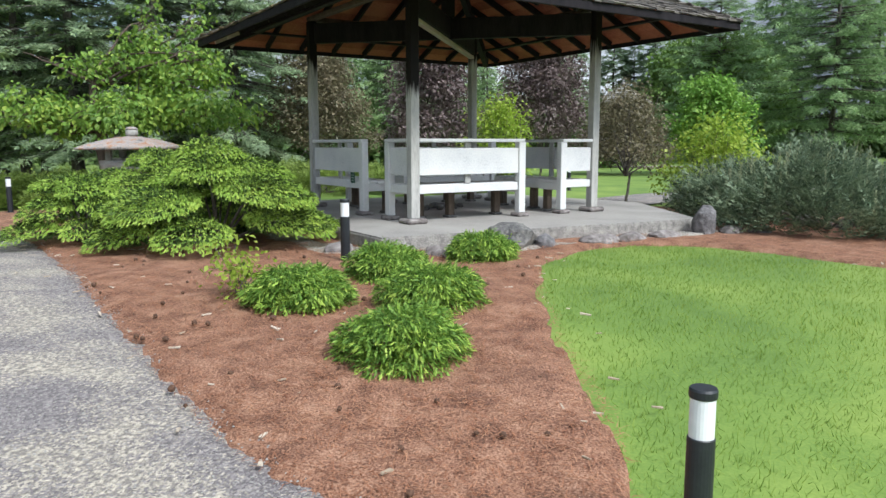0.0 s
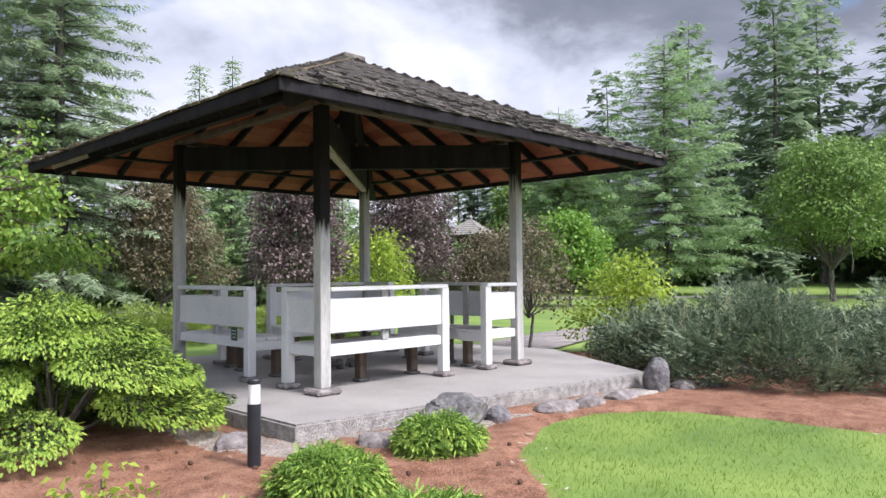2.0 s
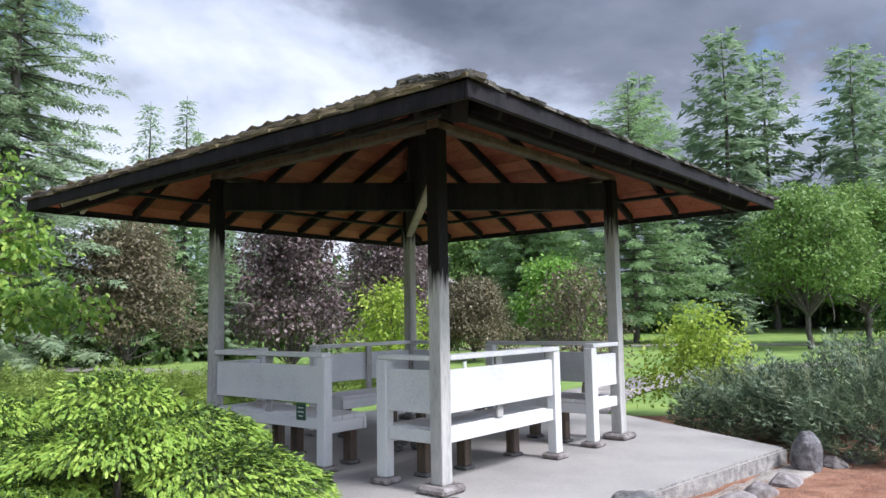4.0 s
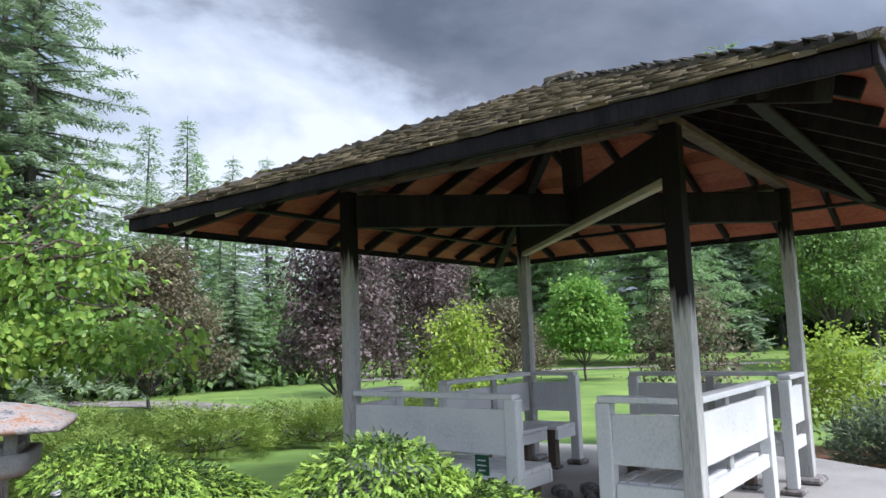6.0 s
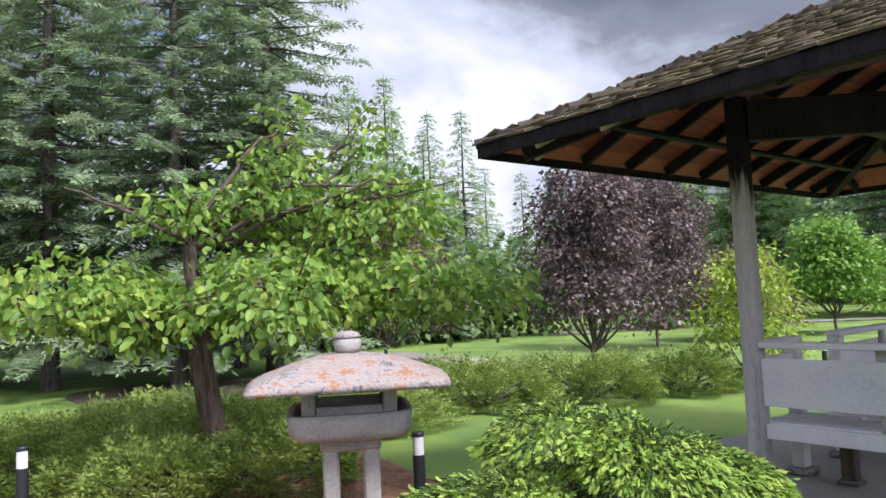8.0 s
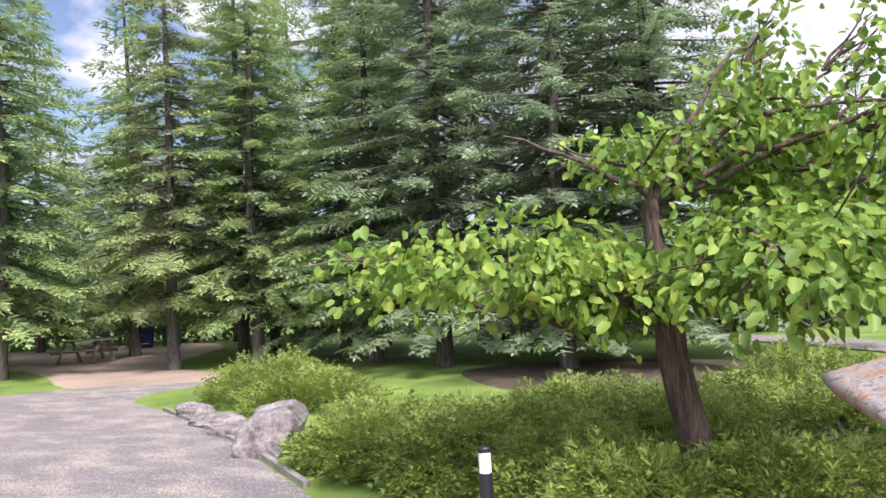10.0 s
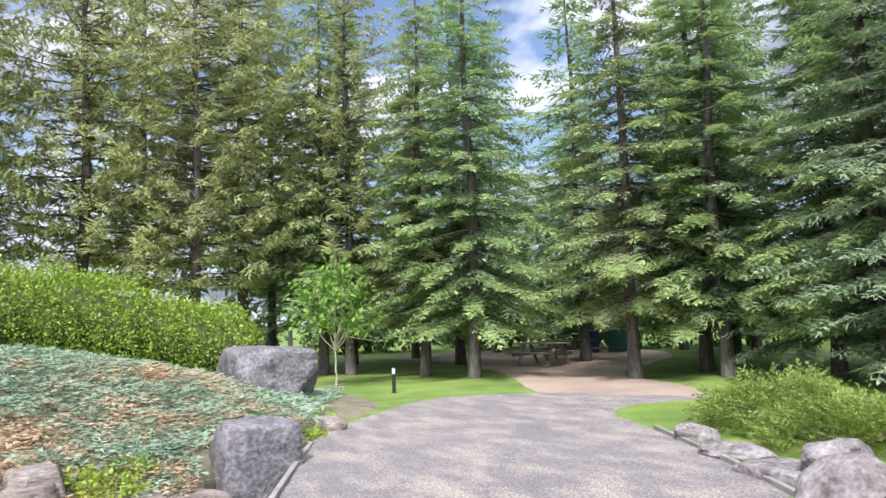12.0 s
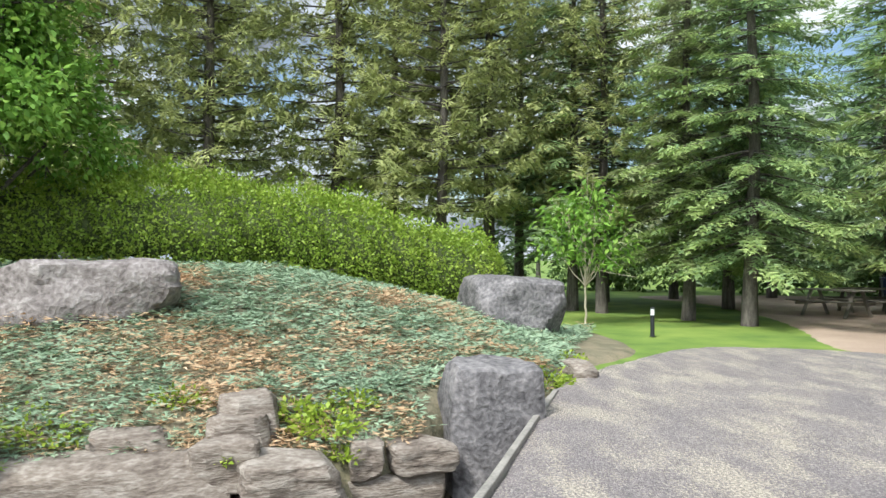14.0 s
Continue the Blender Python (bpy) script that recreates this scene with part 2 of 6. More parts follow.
M_PALE = surface("pale_timber", [(0.36, 0.31, 0.23), (0.52, 0.46, 0.36)], 4.0, 0.7, 0.3, 40, stretch=(1, 1, 1))
M_SHAKE = surface("weathered_shake", [(0.045, 0.040, 0.038), (0.105, 0.092, 0.082), (0.20, 0.175, 0.145)], 3.5, 0.88, 0.7, 50, stretch=(2.5, 2.5, 1), rnd=0.45, spread=(0.25, 0.75))
M_MOSSY = surface("mossy_shake", [(0.055, 0.042, 0.028), (0.135, 0.105, 0.055), (0.23, 0.18, 0.10)], 2.0, 0.92, 0.7, 45, rnd=0.45, spread=(0.25, 0.75))
M_STONE = surface("lantern_stone", [(0.25, 0.24, 0.225), (0.34, 0.33, 0.31), (0.42, 0.405, 0.38)], 4.0, 0.9, 0.4, 60)
M_LICHEN = surface("lichened_stone", [(0.115, 0.11, 0.105), (0.35, 0.315, 0.30), (0.31, 0.155, 0.08)], 7.0, 0.92, 0.8, 45, spread=(0.38, 0.60))
M_ROCK = surface("grey_rock", [(0.05, 0.047, 0.05), (0.145, 0.138, 0.142), (0.27, 0.255, 0.255)], 3.5, 0.94, 0.9, 17, bump_dist=0.06, fmix=0.5, spread=(0.34, 0.66))
M_ROCKP = surface("pink_grey_rock", [(0.075, 0.063, 0.060), (0.206, 0.182, 0.174), (0.34, 0.315, 0.305)], 3.4, 0.9, 0.85, 18, bump_dist=0.07)
M_WALLST = surface("weathered_wall_stone", [(0.082, 0.062, 0.05), (0.205, 0.172, 0.144), (0.361, 0.328, 0.289)], 5.0, 0.92, 0.8, 30, bump_dist=0.04, stretch=(0.6, 0.6, 2.2), fmix=0.4)
M_ROCKD = surface("dark_rock", [(0.05, 0.05, 0.055), (0.13, 0.125, 0.12), (0.26, 0.25, 0.23)], 4, 0.9, 0.9, 30, bump_dist=0.04)
M_BLACK = surface("black_powder_coat", [(0.010, 0.012, 0.016), (0.022, 0.025, 0.030)], 8, 0.45, 0.05, 90)
M_ACRYL = surface("white_acrylic", [(0.72, 0.73, 0.76), (0.80, 0.81, 0.83)], 5, 0.25, 0.02, 40)
M_BARK = surface("rough_bark", [(0.045, 0.038, 0.033), (0.11, 0.096, 0.086), (0.18, 0.162, 0.145)], 5, 0.95, 1.0, 28, stretch=(3, 3, 0.6), bump_dist=0.04)
M_BARKC = surface("cherry_bark", [(0.035, 0.024, 0.02), (0.10, 0.068, 0.055), (0.18, 0.13, 0.105)], 7, 0.9, 1.0, 24, stretch=(3, 3, 0.5), bump_dist=0.03)
M_SPRUCE = foliage("spruce_needles", [(0.135, 0.217, 0.108), (0.277, 0.399, 0.186), (0.477, 0.616, 0.296)], 0.36, 0.6, 0.35, ragged=17, gloss=0.12)
M_SPRUCE2 = foliage("blue_spruce_needles", [(0.131, 0.19, 0.121), (0.261, 0.351, 0.207), (0.44, 0.534, 0.322)], 0.36, 0.6, 0.35, ragged=17, gloss=0.12)
M_BROWNSP = foliage("browning_spruce", [(0.17, 0.197, 0.113), (0.304, 0.348, 0.191), (0.486, 0.511, 0.298)], 0.34, 0.6, 0.35, ragged=17, gloss=0.12)
M_SPTIP = foliage("spruce_bough_tips", [(0.22, 0.31, 0.125), (0.37, 0.48, 0.185), (0.53, 0.63, 0.28)], 0.36, 0.6, 0.5, ragged=17, gloss=0.12)
M_SPTIP2 = foliage("blue_spruce_bough_tips", [(0.20, 0.285, 0.17), (0.33, 0.43, 0.25), (0.47, 0.56, 0.34)], 0.36, 0.6, 0.5, ragged=17, gloss=0.12)
M_PINE = foliage("pine_needles", [(0.21, 0.25, 0.115), (0.40, 0.44, 0.185), (0.58, 0.61, 0.29)], 0.46, 0.6, 0.3, ragged=15, gloss=0.12)
M_LARCH = foliage("larch_needles", [(0.17, 0.27, 0.13), (0.29, 0.42, 0.20), (0.42, 0.55, 0.27)], 0.4, 0.6, 0.3, ragged=11, gloss=0.12)
M_FARW = foliage("far_woods", [(0.155, 0.22, 0.145), (0.275, 0.37, 0.225), (0.42, 0.51, 0.31)], 0.4, 0.7, 0.1, ragged=6, gloss=0.12)
M_BUSH = foliage("bush_leaf", [(0.05, 0.09, 0.03), (0.11, 0.18, 0.06), (0.2, 0.28, 0.09)], 0.3, 0.6, 0.5, gloss=0.15)
M_LEAF = foliage("broad_leaf", [(0.085, 0.17, 0.035), (0.20, 0.34, 0.06), (0.42, 0.52, 0.10)], 0.42, 0.42, 1.2)
M_LEAFD = foliage("mid_green_leaf", [(0.08, 0.15, 0.035), (0.17, 0.28, 0.07), (0.28, 0.40, 0.11)], 0.35, 0.5, 0.8)
M_MAPLE = foliage("bright_maple_leaf", [(0.09, 0.20, 0.035), (0.19, 0.36, 0.06), (0.32, 0.46, 0.10)], 0.4, 0.5, 0.8)
M_LIME = foliage("lime_leaf", [(0.17, 0.27, 0.03), (0.34, 0.46, 0.06), (0.50, 0.56, 0.12)], 0.45, 0.5, 1.0)
M_PURPLE = foliage("purple_leaf", [(0.065, 0.043, 0.046), (0.14, 0.10, 0.098), (0.29, 0.225, 0.215)], 0.25, 0.4, 1.0)
M_PURPG = foliage("olive_purple_leaf", [(0.078, 0.07, 0.043), (0.168, 0.15, 0.084), (0.288, 0.228, 0.15)], 0.3, 0.45, 1.0)
M_HEDGE = foliage("hedge_leaf", [(0.16, 0.26, 0.035), (0.27, 0.39, 0.055), (0.41, 0.51, 0.09)], 0.35, 0.45, 0.9)
# dark green fill that stands in for the shaded inside of the hedge
M_CORE = surface("twig_mass", [(0.05, 0.07, 0.025), (0.11, 0.14, 0.045)], 8, 0.95, 1.0, 30)
# older needles, darkened further to stand in for shade between the tiers
M_NEST = foliage("nest_spruce_inner_shade", [(0.022, 0.045, 0.012), (0.06, 0.11, 0.024), (0.13, 0.20, 0.045)], 0.2, 0.6, 2.0, ragged=105)
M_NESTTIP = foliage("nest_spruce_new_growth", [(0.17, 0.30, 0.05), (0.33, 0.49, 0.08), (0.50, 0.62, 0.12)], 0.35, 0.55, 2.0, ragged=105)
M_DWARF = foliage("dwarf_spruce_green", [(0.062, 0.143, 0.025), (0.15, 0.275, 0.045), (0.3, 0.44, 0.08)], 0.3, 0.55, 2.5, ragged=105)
M_JUNI = foliage("juniper_spray", [(0.085, 0.135, 0.03), (0.205, 0.285, 0.06), (0.40, 0.49, 0.115)], 0.3, 0.6, 1.2, ragged=50)
M_MUGO = foliage("mugo_needles", [(0.05, 0.08, 0.05), (0.155, 0.215, 0.13), (0.34, 0.40, 0.25)], 0.2, 0.6, 1.5, ragged=60)
M_CANDLE = foliage("pine_candle", [(0.20, 0.23, 0.13), (0.36, 0.37, 0.22)], 0.2, 0.6, 2.0)
M_CREEP = foliage("blue_creeping_juniper", [(0.16, 0.235, 0.155), (0.27, 0.375, 0.25), (0.40, 0.51, 0.35)], 0.2, 0.6, 0.9)
M_DEAD = foliage("dead_juniper", [(0.29, 0.175, 0.095), (0.50, 0.335, 0.195), (0.65, 0.51, 0.34)], 0.15, 0.7, 0.9)
M_SOIL = surface("dark_soil", [(0.045, 0.035, 0.025), (0.10, 0.075, 0.05)], 3, 0.95, 0.8, 40)
M_DUFF = surface("juniper_duff", [(0.10, 0.095, 0.06), (0.17, 0.155, 0.10), (0.26, 0.21, 0.14)], 2.5, 0.95, 0.8, 40)
M_WATER = surface("pond_water", [(0.05, 0.045, 0.03), (0.09, 0.08, 0.055)], 1.0, 0.06, 0.05, 9)
M_GREEN = surface("green_plate", [(0.01, 0.06, 0.035), (0.015, 0.08, 0.05)], 5, 0.35, 0.02, 50)
M_BLUE = surface("blue_bin_plastic", [(0.008, 0.018, 0.075), (0.014, 0.03, 0.11)], 4, 0.45, 0.05, 60)
M_TEAL = surface("green_bin_plastic", [(0.008, 0.045, 0.04), (0.014, 0.07, 0.06)], 4, 0.45, 0.05, 60)
M_EDGE = surface("weathered_edging", [(0.17, 0.16, 0.145), (0.32, 0.30, 0.27)], 3, 0.85, 0.4, 40, stretch=(1, 1, 1))
M_TABLE = surface("grey_table_wood", [(0.15, 0.135, 0.11), (0.31, 0.285, 0.24)], 3, 0.85, 0.4, 40)

# ---- mesh helpers ----
RNG = np.random.default_rng(7)


def fast_mesh(name, V, F, mat):
    """A mesh from vertex and face arrays with a constant number of corners."""
    V = np.asarray(V, np.float32)
    F = np.asarray(F, np.int32)
    me = bpy.data.meshes.new(name)
    me.vertices.add(len(V))
    me.vertices.foreach_set("co", V.ravel())
    k = F.shape[1]
    me.loops.add(F.size)
    me.loops.foreach_set("vertex_index", F.ravel())
    me.polygons.add(len(F))
    me.polygons.foreach_set("loop_start", np.arange(0, F.size, k, dtype=np.int32))
    me.polygons.foreach_set("loop_total", np.full(len(F), k, np.int32))
    me.update(calc_edges=True)
    me.materials.append(mat)
    return me


def bm_mesh(name, bm, mat, smooth=False):
    me = bpy.data.meshes.new(name)
    bm.to_mesh(me)
    bm.free()
    me.materials.append(mat)
    if smooth:
        for p in me.polygons:
            p.use_smooth = True
    return me


def part(name, data, mat=None, parent=None, label="", at=None):
    """One mesh object under a thing, from a bmesh or a mesh."""
    if isinstance(data, bmesh.types.BMesh):
        data = bm_mesh(name, data, mat)
    ob = new(name, data)
    if parent is not None:
        ob.parent = parent
    if at is not None:
        ob.matrix_basis = at
    if label:
        ob["label"] = label
    return ob


def thing(name, x, y, z, rz=0, label="", category="", group="", kind=""):
    e = new(name)
    e.empty_display_size = 0.2
    e.matrix_basis = pose(x, y, z, 0, 0, rz)
    return tagged(e, label, category, group, kind)


def box(bm, x0, x1, y0, y1, z0, z1, bev=0.006, m=None):
    g = bmesh.ops.create_cube(bm, size=1.0)["verts"]
    for v in g:
        v.co = Vector(((x0 + x1) / 2 + v.co.x * (x1 - x0), (y0 + y1) / 2 + v.co.y * (y1 - y0), (z0 + z1) / 2 + v.co.z * (z1 - z0)))
    if bev:
        ed = list({e for v in g for e in v.link_edges})
        r = bmesh.ops.bevel(bm, geom=ed, offset=bev, segments=1, affect="EDGES", profile=0.5)
        g = list({v for f in r["faces"] for v in f.verts} | {v for v in g if v.is_valid})
    if m is not None:
        for v in g:
            v.co = m @ v.co
    return g


def boxed(x0, x1, y0, y1, z0, z1, bev=0.006, m=None):
    bm = bmesh.new()
    box(bm, x0, x1, y0, y1, z0, z1, bev, m)
    return bm


def lathe(profile, n=24):
    bm = bmesh.new()
    rings = []
    for r, z in profile:
        rings.append([bm.verts.new((r * math.cos(2 * math.pi * k / n), r * math.sin(2 * math.pi * k / n), z)) for k in range(n)])
    for a, b in zip(rings, rings[1:]):
        for k in range(n):
            bm.faces.new((a[k], a[(k + 1) % n], b[(k + 1) % n], b[k]))
    bm.faces.new(rings[0][::-1])
    bm.faces.new(rings[-1])
    return bm


def tube_arrays(paths, n=7):
    """Tapered tubes along polylines: a list of (points, radii) to one vertex and face array."""
    VV, FF, base = [], [], 0
    for pts, rad in paths:
        pts = np.asarray(pts, float)
        k = len(pts)
        tang = np.gradient(pts, axis=0)
        tang /= np.linalg.norm(tang, axis=1, keepdims=True) + 1e-9
        ref = np.where(np.abs(tang[:, 2:3]) > 0.9, np.array([[1.0, 0, 0]]), np.array([[0, 0, 1.0]]))
        u = np.cross(tang, ref)
        u /= np.linalg.norm(u, axis=1, keepdims=True) + 1e-9
        v = np.cross(tang, u)
        a = np.linspace(0, 2 * math.pi, n, endpoint=False)
        ring = pts[:, None] + np.asarray(rad)[:, None, None] * (np.cos(a)[None, :, None] * u[:, None] + np.sin(a)[None, :, None] * v[:, None])
        VV.append(ring.reshape(-1, 3))
        i = np.arange(k - 1)[:, None] * n
        j = np.arange(n)[None]
        q = np.stack([i + j, i + (j + 1) % n, i + n + (j + 1) % n, i + n + j], -1).reshape(-1, 4)
        FF.append(q + base)
        base += k * n
    return np.concatenate(VV), np.concatenate(FF)


def unit(v):
    return v / (np.linalg.norm(v, axis=-1, keepdims=True) + 1e-9)


def leaves(P, D, Nn, length, width, fold=0.15):
    """Diamond leaves: base at P, along D, face normal Nn; arrays."""
    D, Nn = unit(D), unit(Nn)
    S = unit(np.cross(D, Nn))
    Nn = np.cross(S, D)
    L = np.asarray(length).reshape(-1, 1) * np.ones((len(P), 1))
    W = np.asarray(width).reshape(-1, 1) * np.ones((len(P), 1))
    mid = P + D * L * 0.45
    a, b = mid - S * W / 2 + Nn * W * fold, mid + S * W / 2 + Nn * W * fold
    tip = P + D * L - Nn * L * 0.08
    V = np.stack([P, b, tip, a], 1).reshape(-1, 3)
    F = (np.arange(len(P))[:, None] * 4 + np.array([[0, 1, 2, 3]]))
    return V, F


def ovals(P, D, Nn, length, width, fold=0.15, droop=0.12):
    """Rounded six-sided leaves or blunt shoots, folded along the middle and drooping to the tip."""
    D, Nn = unit(D), unit(Nn)
    S = unit(np.cross(D, Nn))
    Nn = np.cross(S, D)
    L = np.asarray(length).reshape(-1, 1) * np.ones((len(P), 1))
    W = np.asarray(width).reshape(-1, 1) * np.ones((len(P), 1))

    def at(q, w, up):
        return P + D * L * q + S * W * w + Nn * (W * up - L * droop * q * q)
    V = np.stack([at(0, 0, 0), at(0.3, 0.46, fold), at(0.75, 0.42, fold), at(1, 0, 0), at(0.75, -0.42, fold), at(0.3, -0.46, fold)], 1).reshape(-1, 3)
    return V, np.concatenate([np.arange(len(P))[:, None] * 6 + np.array([[0, 1, 2, 3]]), np.arange(len(P))[:, None] * 6 + np.array([[0, 3, 4, 5]])])


def fronds(P, D, Up, length, width, n=5, droop=0.15):
    """Feathered sprays: along each axis n pairs of narrow needles-tufts; triangles."""
    D, Up = unit(D), unit(Up)
    S = unit(np.cross(D, Up))
    Up = np.cross(S, D)
    L = np.asarray(length).reshape(-1, 1) * np.ones((len(P), 1))
    W = np.asarray(width).reshape(-1, 1) * np.ones((len(P), 1))
    tris = []
    for k in range(n):
        t0 = k / n
        c = P + D * L * t0 - Up * L * droop * t0 ** 2
        tip_w = W * (1.0 - 0.55 * t0)
        for sg in (-1, 1):
            tip = c + D * L * (0.85 / n + 0.10) + S * sg * tip_w * 0.5 - Up * L * 0.05
            b2 = c + D * L * (0.52 / n if n > 1 else 0.75)
            tris.append(np.stack([c, b2, tip], 1))
    end = P + D * L * 1.08 - Up * L * droop
    c = P + D * L * 0.8 - Up * L * droop * 0.6
    tris.append(np.stack([c - S * W * 0.10, c + S * W * 0.10, end], 1))
    T = np.stack(tris, 1)
    V = T.reshape(-1, 3)
    F = np.arange(len(V)).reshape(-1, 3)
    return V, F


def joined(lists):
    V, F, base = [], [], 0
    for v, f in lists:
        V.append(v)
        F.append(f + base)
        base += len(v)
    return np.concatenate(V), np.concatenate(F)


def vnoise(P, s, seed=0.0):
    return np.array([noise.noise(Vector((p[0] * s + seed, p[1] * s - seed, p[2] * s))) for p in P])


# ---- ground ----
def sstep(a):
    a = np.clip(a, 0, 1)
    return a * a * (3 - 2 * a)


def ground_z(x, y, basin=True):
    x, y = np.asarray(x, float), np.asarray(y, float)
    z = 0.2 + 0.4 * sstep((y - 1.5) / 6.0)
    z = z + (0.5 - z) * sstep((-x - 6.5) / 5.0)
    far = sstep((y - 40) / 50.0)
    z = z + 1.6 * far
    z = z - 0.04 * sstep((y - 15) / 6) * sstep((x + 8) / 5)
    # juniper mound beside the path and the small pond basin at its foot
    mx, my = -22.56, 5.13
    d = np.sqrt(((x - mx) / 7.6) ** 2 + ((y - my) / 8.4) ** 2)
    z = z + 1.25 * sstep((1.0 - d) / 0.8)
    if basin:
        dx, dy = x + 10.86, y - 8.23
        along, side = -0.931 * dx + 0.364 * dy, -0.364 * dx - 0.931 * dy
        aw = 6.35 - 0.77 * side + 1.2 * sstep((1.1 - side) / 0.4)
        z = z - 1.15 * sstep((side + 0.02) / 0.15) * sstep((5.0 - side) / 0.8) * sstep((along + 0.5) / 1.0) * (0.8 * sstep((aw - along) / 0.35) + 0.2 * sstep((aw + 1.1 - along) / 1.1))
    return z


def smooth_loop(pts, per=10):
    P = np.array(pts, float)
    n = len(P)
    out = []
    for i in range(n):
        p0, p1, p2, p3 = P[i - 1], P[i], P[(i + 1) % n], P[(i + 2) % n]
        for t in np.arange(per) / per:
            out.append(0.5 * (2 * p1 + (p2 - p0) * t + (2 * p0 - 5 * p1 + 4 * p2 - p3) * t * t + (3 * p1 - p0 - 3 * p2 + p3) * t ** 3))
    return np.array(out)


def inside(loop, X, Y):
    r = np.zeros(X.shape, bool)
    n = len(loop)
    for i in range(n):
        x0, y0 = loop[i]
        x1, y1 = loop[(i + 1) % n]
        if y0 == y1:
            continue
        c = ((y0 > Y) != (y1 > Y)) & (X < (x1 - x0) * (Y - y0) / (y1 - y0) + x0)
        r ^= c
    return r


def patch(name, loop, step, lift, mat, label, rough=0.0, wob=0.05):
    """A ground covering that follows the terrain, with its rim drawn to a smooth outline."""
    loop = np.array(loop)
    loop = loop + wob * np.stack([vnoise(np.c_[loop, loop[:, :1] * 0], 2.3, 5.0), vnoise(np.c_[loop, loop[:, :1] * 0], 2.3, 9.0)], 1)
    lo, hi = loop.min(0) - step, loop.max(0) + step
    xs, ys = np.arange(lo[0], hi[0], step), np.arange(lo[1], hi[1], step)
    X, Y = np.meshgrid(xs, ys)
    cx, cy = (X[:-1, :-1] + step / 2), (Y[:-1, :-1] + step / 2)
    keep = inside(loop, cx, cy)
    idx = np.arange(X.size).reshape(X.shape)
    F = np.stack([idx[:-1, :-1], idx[:-1, 1:], idx[1:, 1:], idx[1:, :-1]], -1)[keep]
    used, inv = np.unique(F, return_inverse=True)
    F = inv.reshape(-1, 4)
    V2 = np.stack([X.ravel()[used], Y.ravel()[used]], 1)
    e = np.sort(np.concatenate([F[:, [0, 1]], F[:, [1, 2]], F[:, [2, 3]], F[:, [3, 0]]]), 1)
    ue, cnt = np.unique(e, axis=0, return_counts=True)
    rim = np.unique(ue[cnt == 1])
    for i in rim:
        d = ((loop - V2[i]) ** 2).sum(1)
        V2[i] = loop[d.argmin()]
    z = ground_z(V2[:, 0], V2[:, 1], name != "path") + lift
    if rough:
        z = z + rough * vnoise(np.c_[V2, V2[:, :1] * 0], 2.0, 3.0)
    z[rim] -= lift * 1.3
    me = fast_mesh(name, np.c_[V2, z], F, mat)
    for p in me.polygons:
        p.use_smooth = True
    return tagged(new(name, me), label, name.replace("_", " "), kind="structure"), loop


PATH_EDGE = [(0.2, 4.3), (-0.4, 4.63), (-1.88, 5.93), (-3.38, 7.3), (-5.0, 8.75), (-6.6, 9.9), (-8.7, 11.46), (-10.66, 12.78), (-13.89, 14.54), (-16.3, 15.56)]
GRAVEL = smooth_loop(PATH_EDGE + [(-18.03, 16.25), (-18.62, 17.37), (-18.46, 18.76), (-19.82, 18.31), (-21.56, 17.09), (-22.21, 14.84), (-20.7, 12.97), (-18, 11.02), (-14.62, 9.74), (-10.86, 8.23),
                                  (-7.4, 5.9), (-4.6, 3.2), (-3.6, 0.0), (-3.2, -6.0), (1.6, -6.0), (1.8, 0.0), (1.2, 3.2)])
BANK = smooth_loop([(-10.87, 1.64), (-9.94, 5.56), (-10.05, 7.79), (-12.42, 8.7), (-14.63, 9.61), (-17.04, 10.56), (-18.77, 11.3), (-21.95, 13.51), (-26.04, 12.95), (-26.93, 8.42), (-26.33, 2.82), (-23.95, -2.97), (-18.37, -2.57)])


def build_ground():
    rr = np.concatenate([np.arange(0, 34, 0.45), np.geomspace(34, 1500, 40)])
    na = 260
    a = np.linspace(0, 2 * math.pi, na, endpoint=False)
    cx, cy = -9.0, 10.0
    V = [[cx, cy, float(ground_z(cx, cy))]]
    for r in rr[1:]:
        x, y = cx + r * np.cos(a), cy + r * np.sin(a)
        V.extend(np.c_[x, y, ground_z(x, y)].tolist())
    F = []
    tri = [[0, 1 + k, 1 + (k + 1) % na] for k in range(na)]
    for i in range(len(rr) - 2):
        b = 1 + i * na
        k = np.arange(na)
        F.append(np.stack([b + k, b + na + k, b + na + (k + 1) % na, b + (k + 1) % na], 1))
    F = np.concatenate(F)
    F = np.concatenate([F[:, [0, 1, 2]], F[:, [0, 2, 3]], np.array(tri)])
    V = np.array(V)
    low = (inside(BANK, V[:, 0], V[:, 1]) | inside(GRAVEL, V[:, 0], V[:, 1])) & (V[:, 0] > -19) & (V[:, 0] < -9.4) & (V[:, 1] < 12.0)
    V[low, 2] -= 0.9
    me = fast_mesh("ground", V, F, M_GRASS)
    for p in me.polygons:
        p.use_smooth = True
    tagged(new("ground", me), "mown green lawn ground running under the whole garden", "lawn", kind="structure")


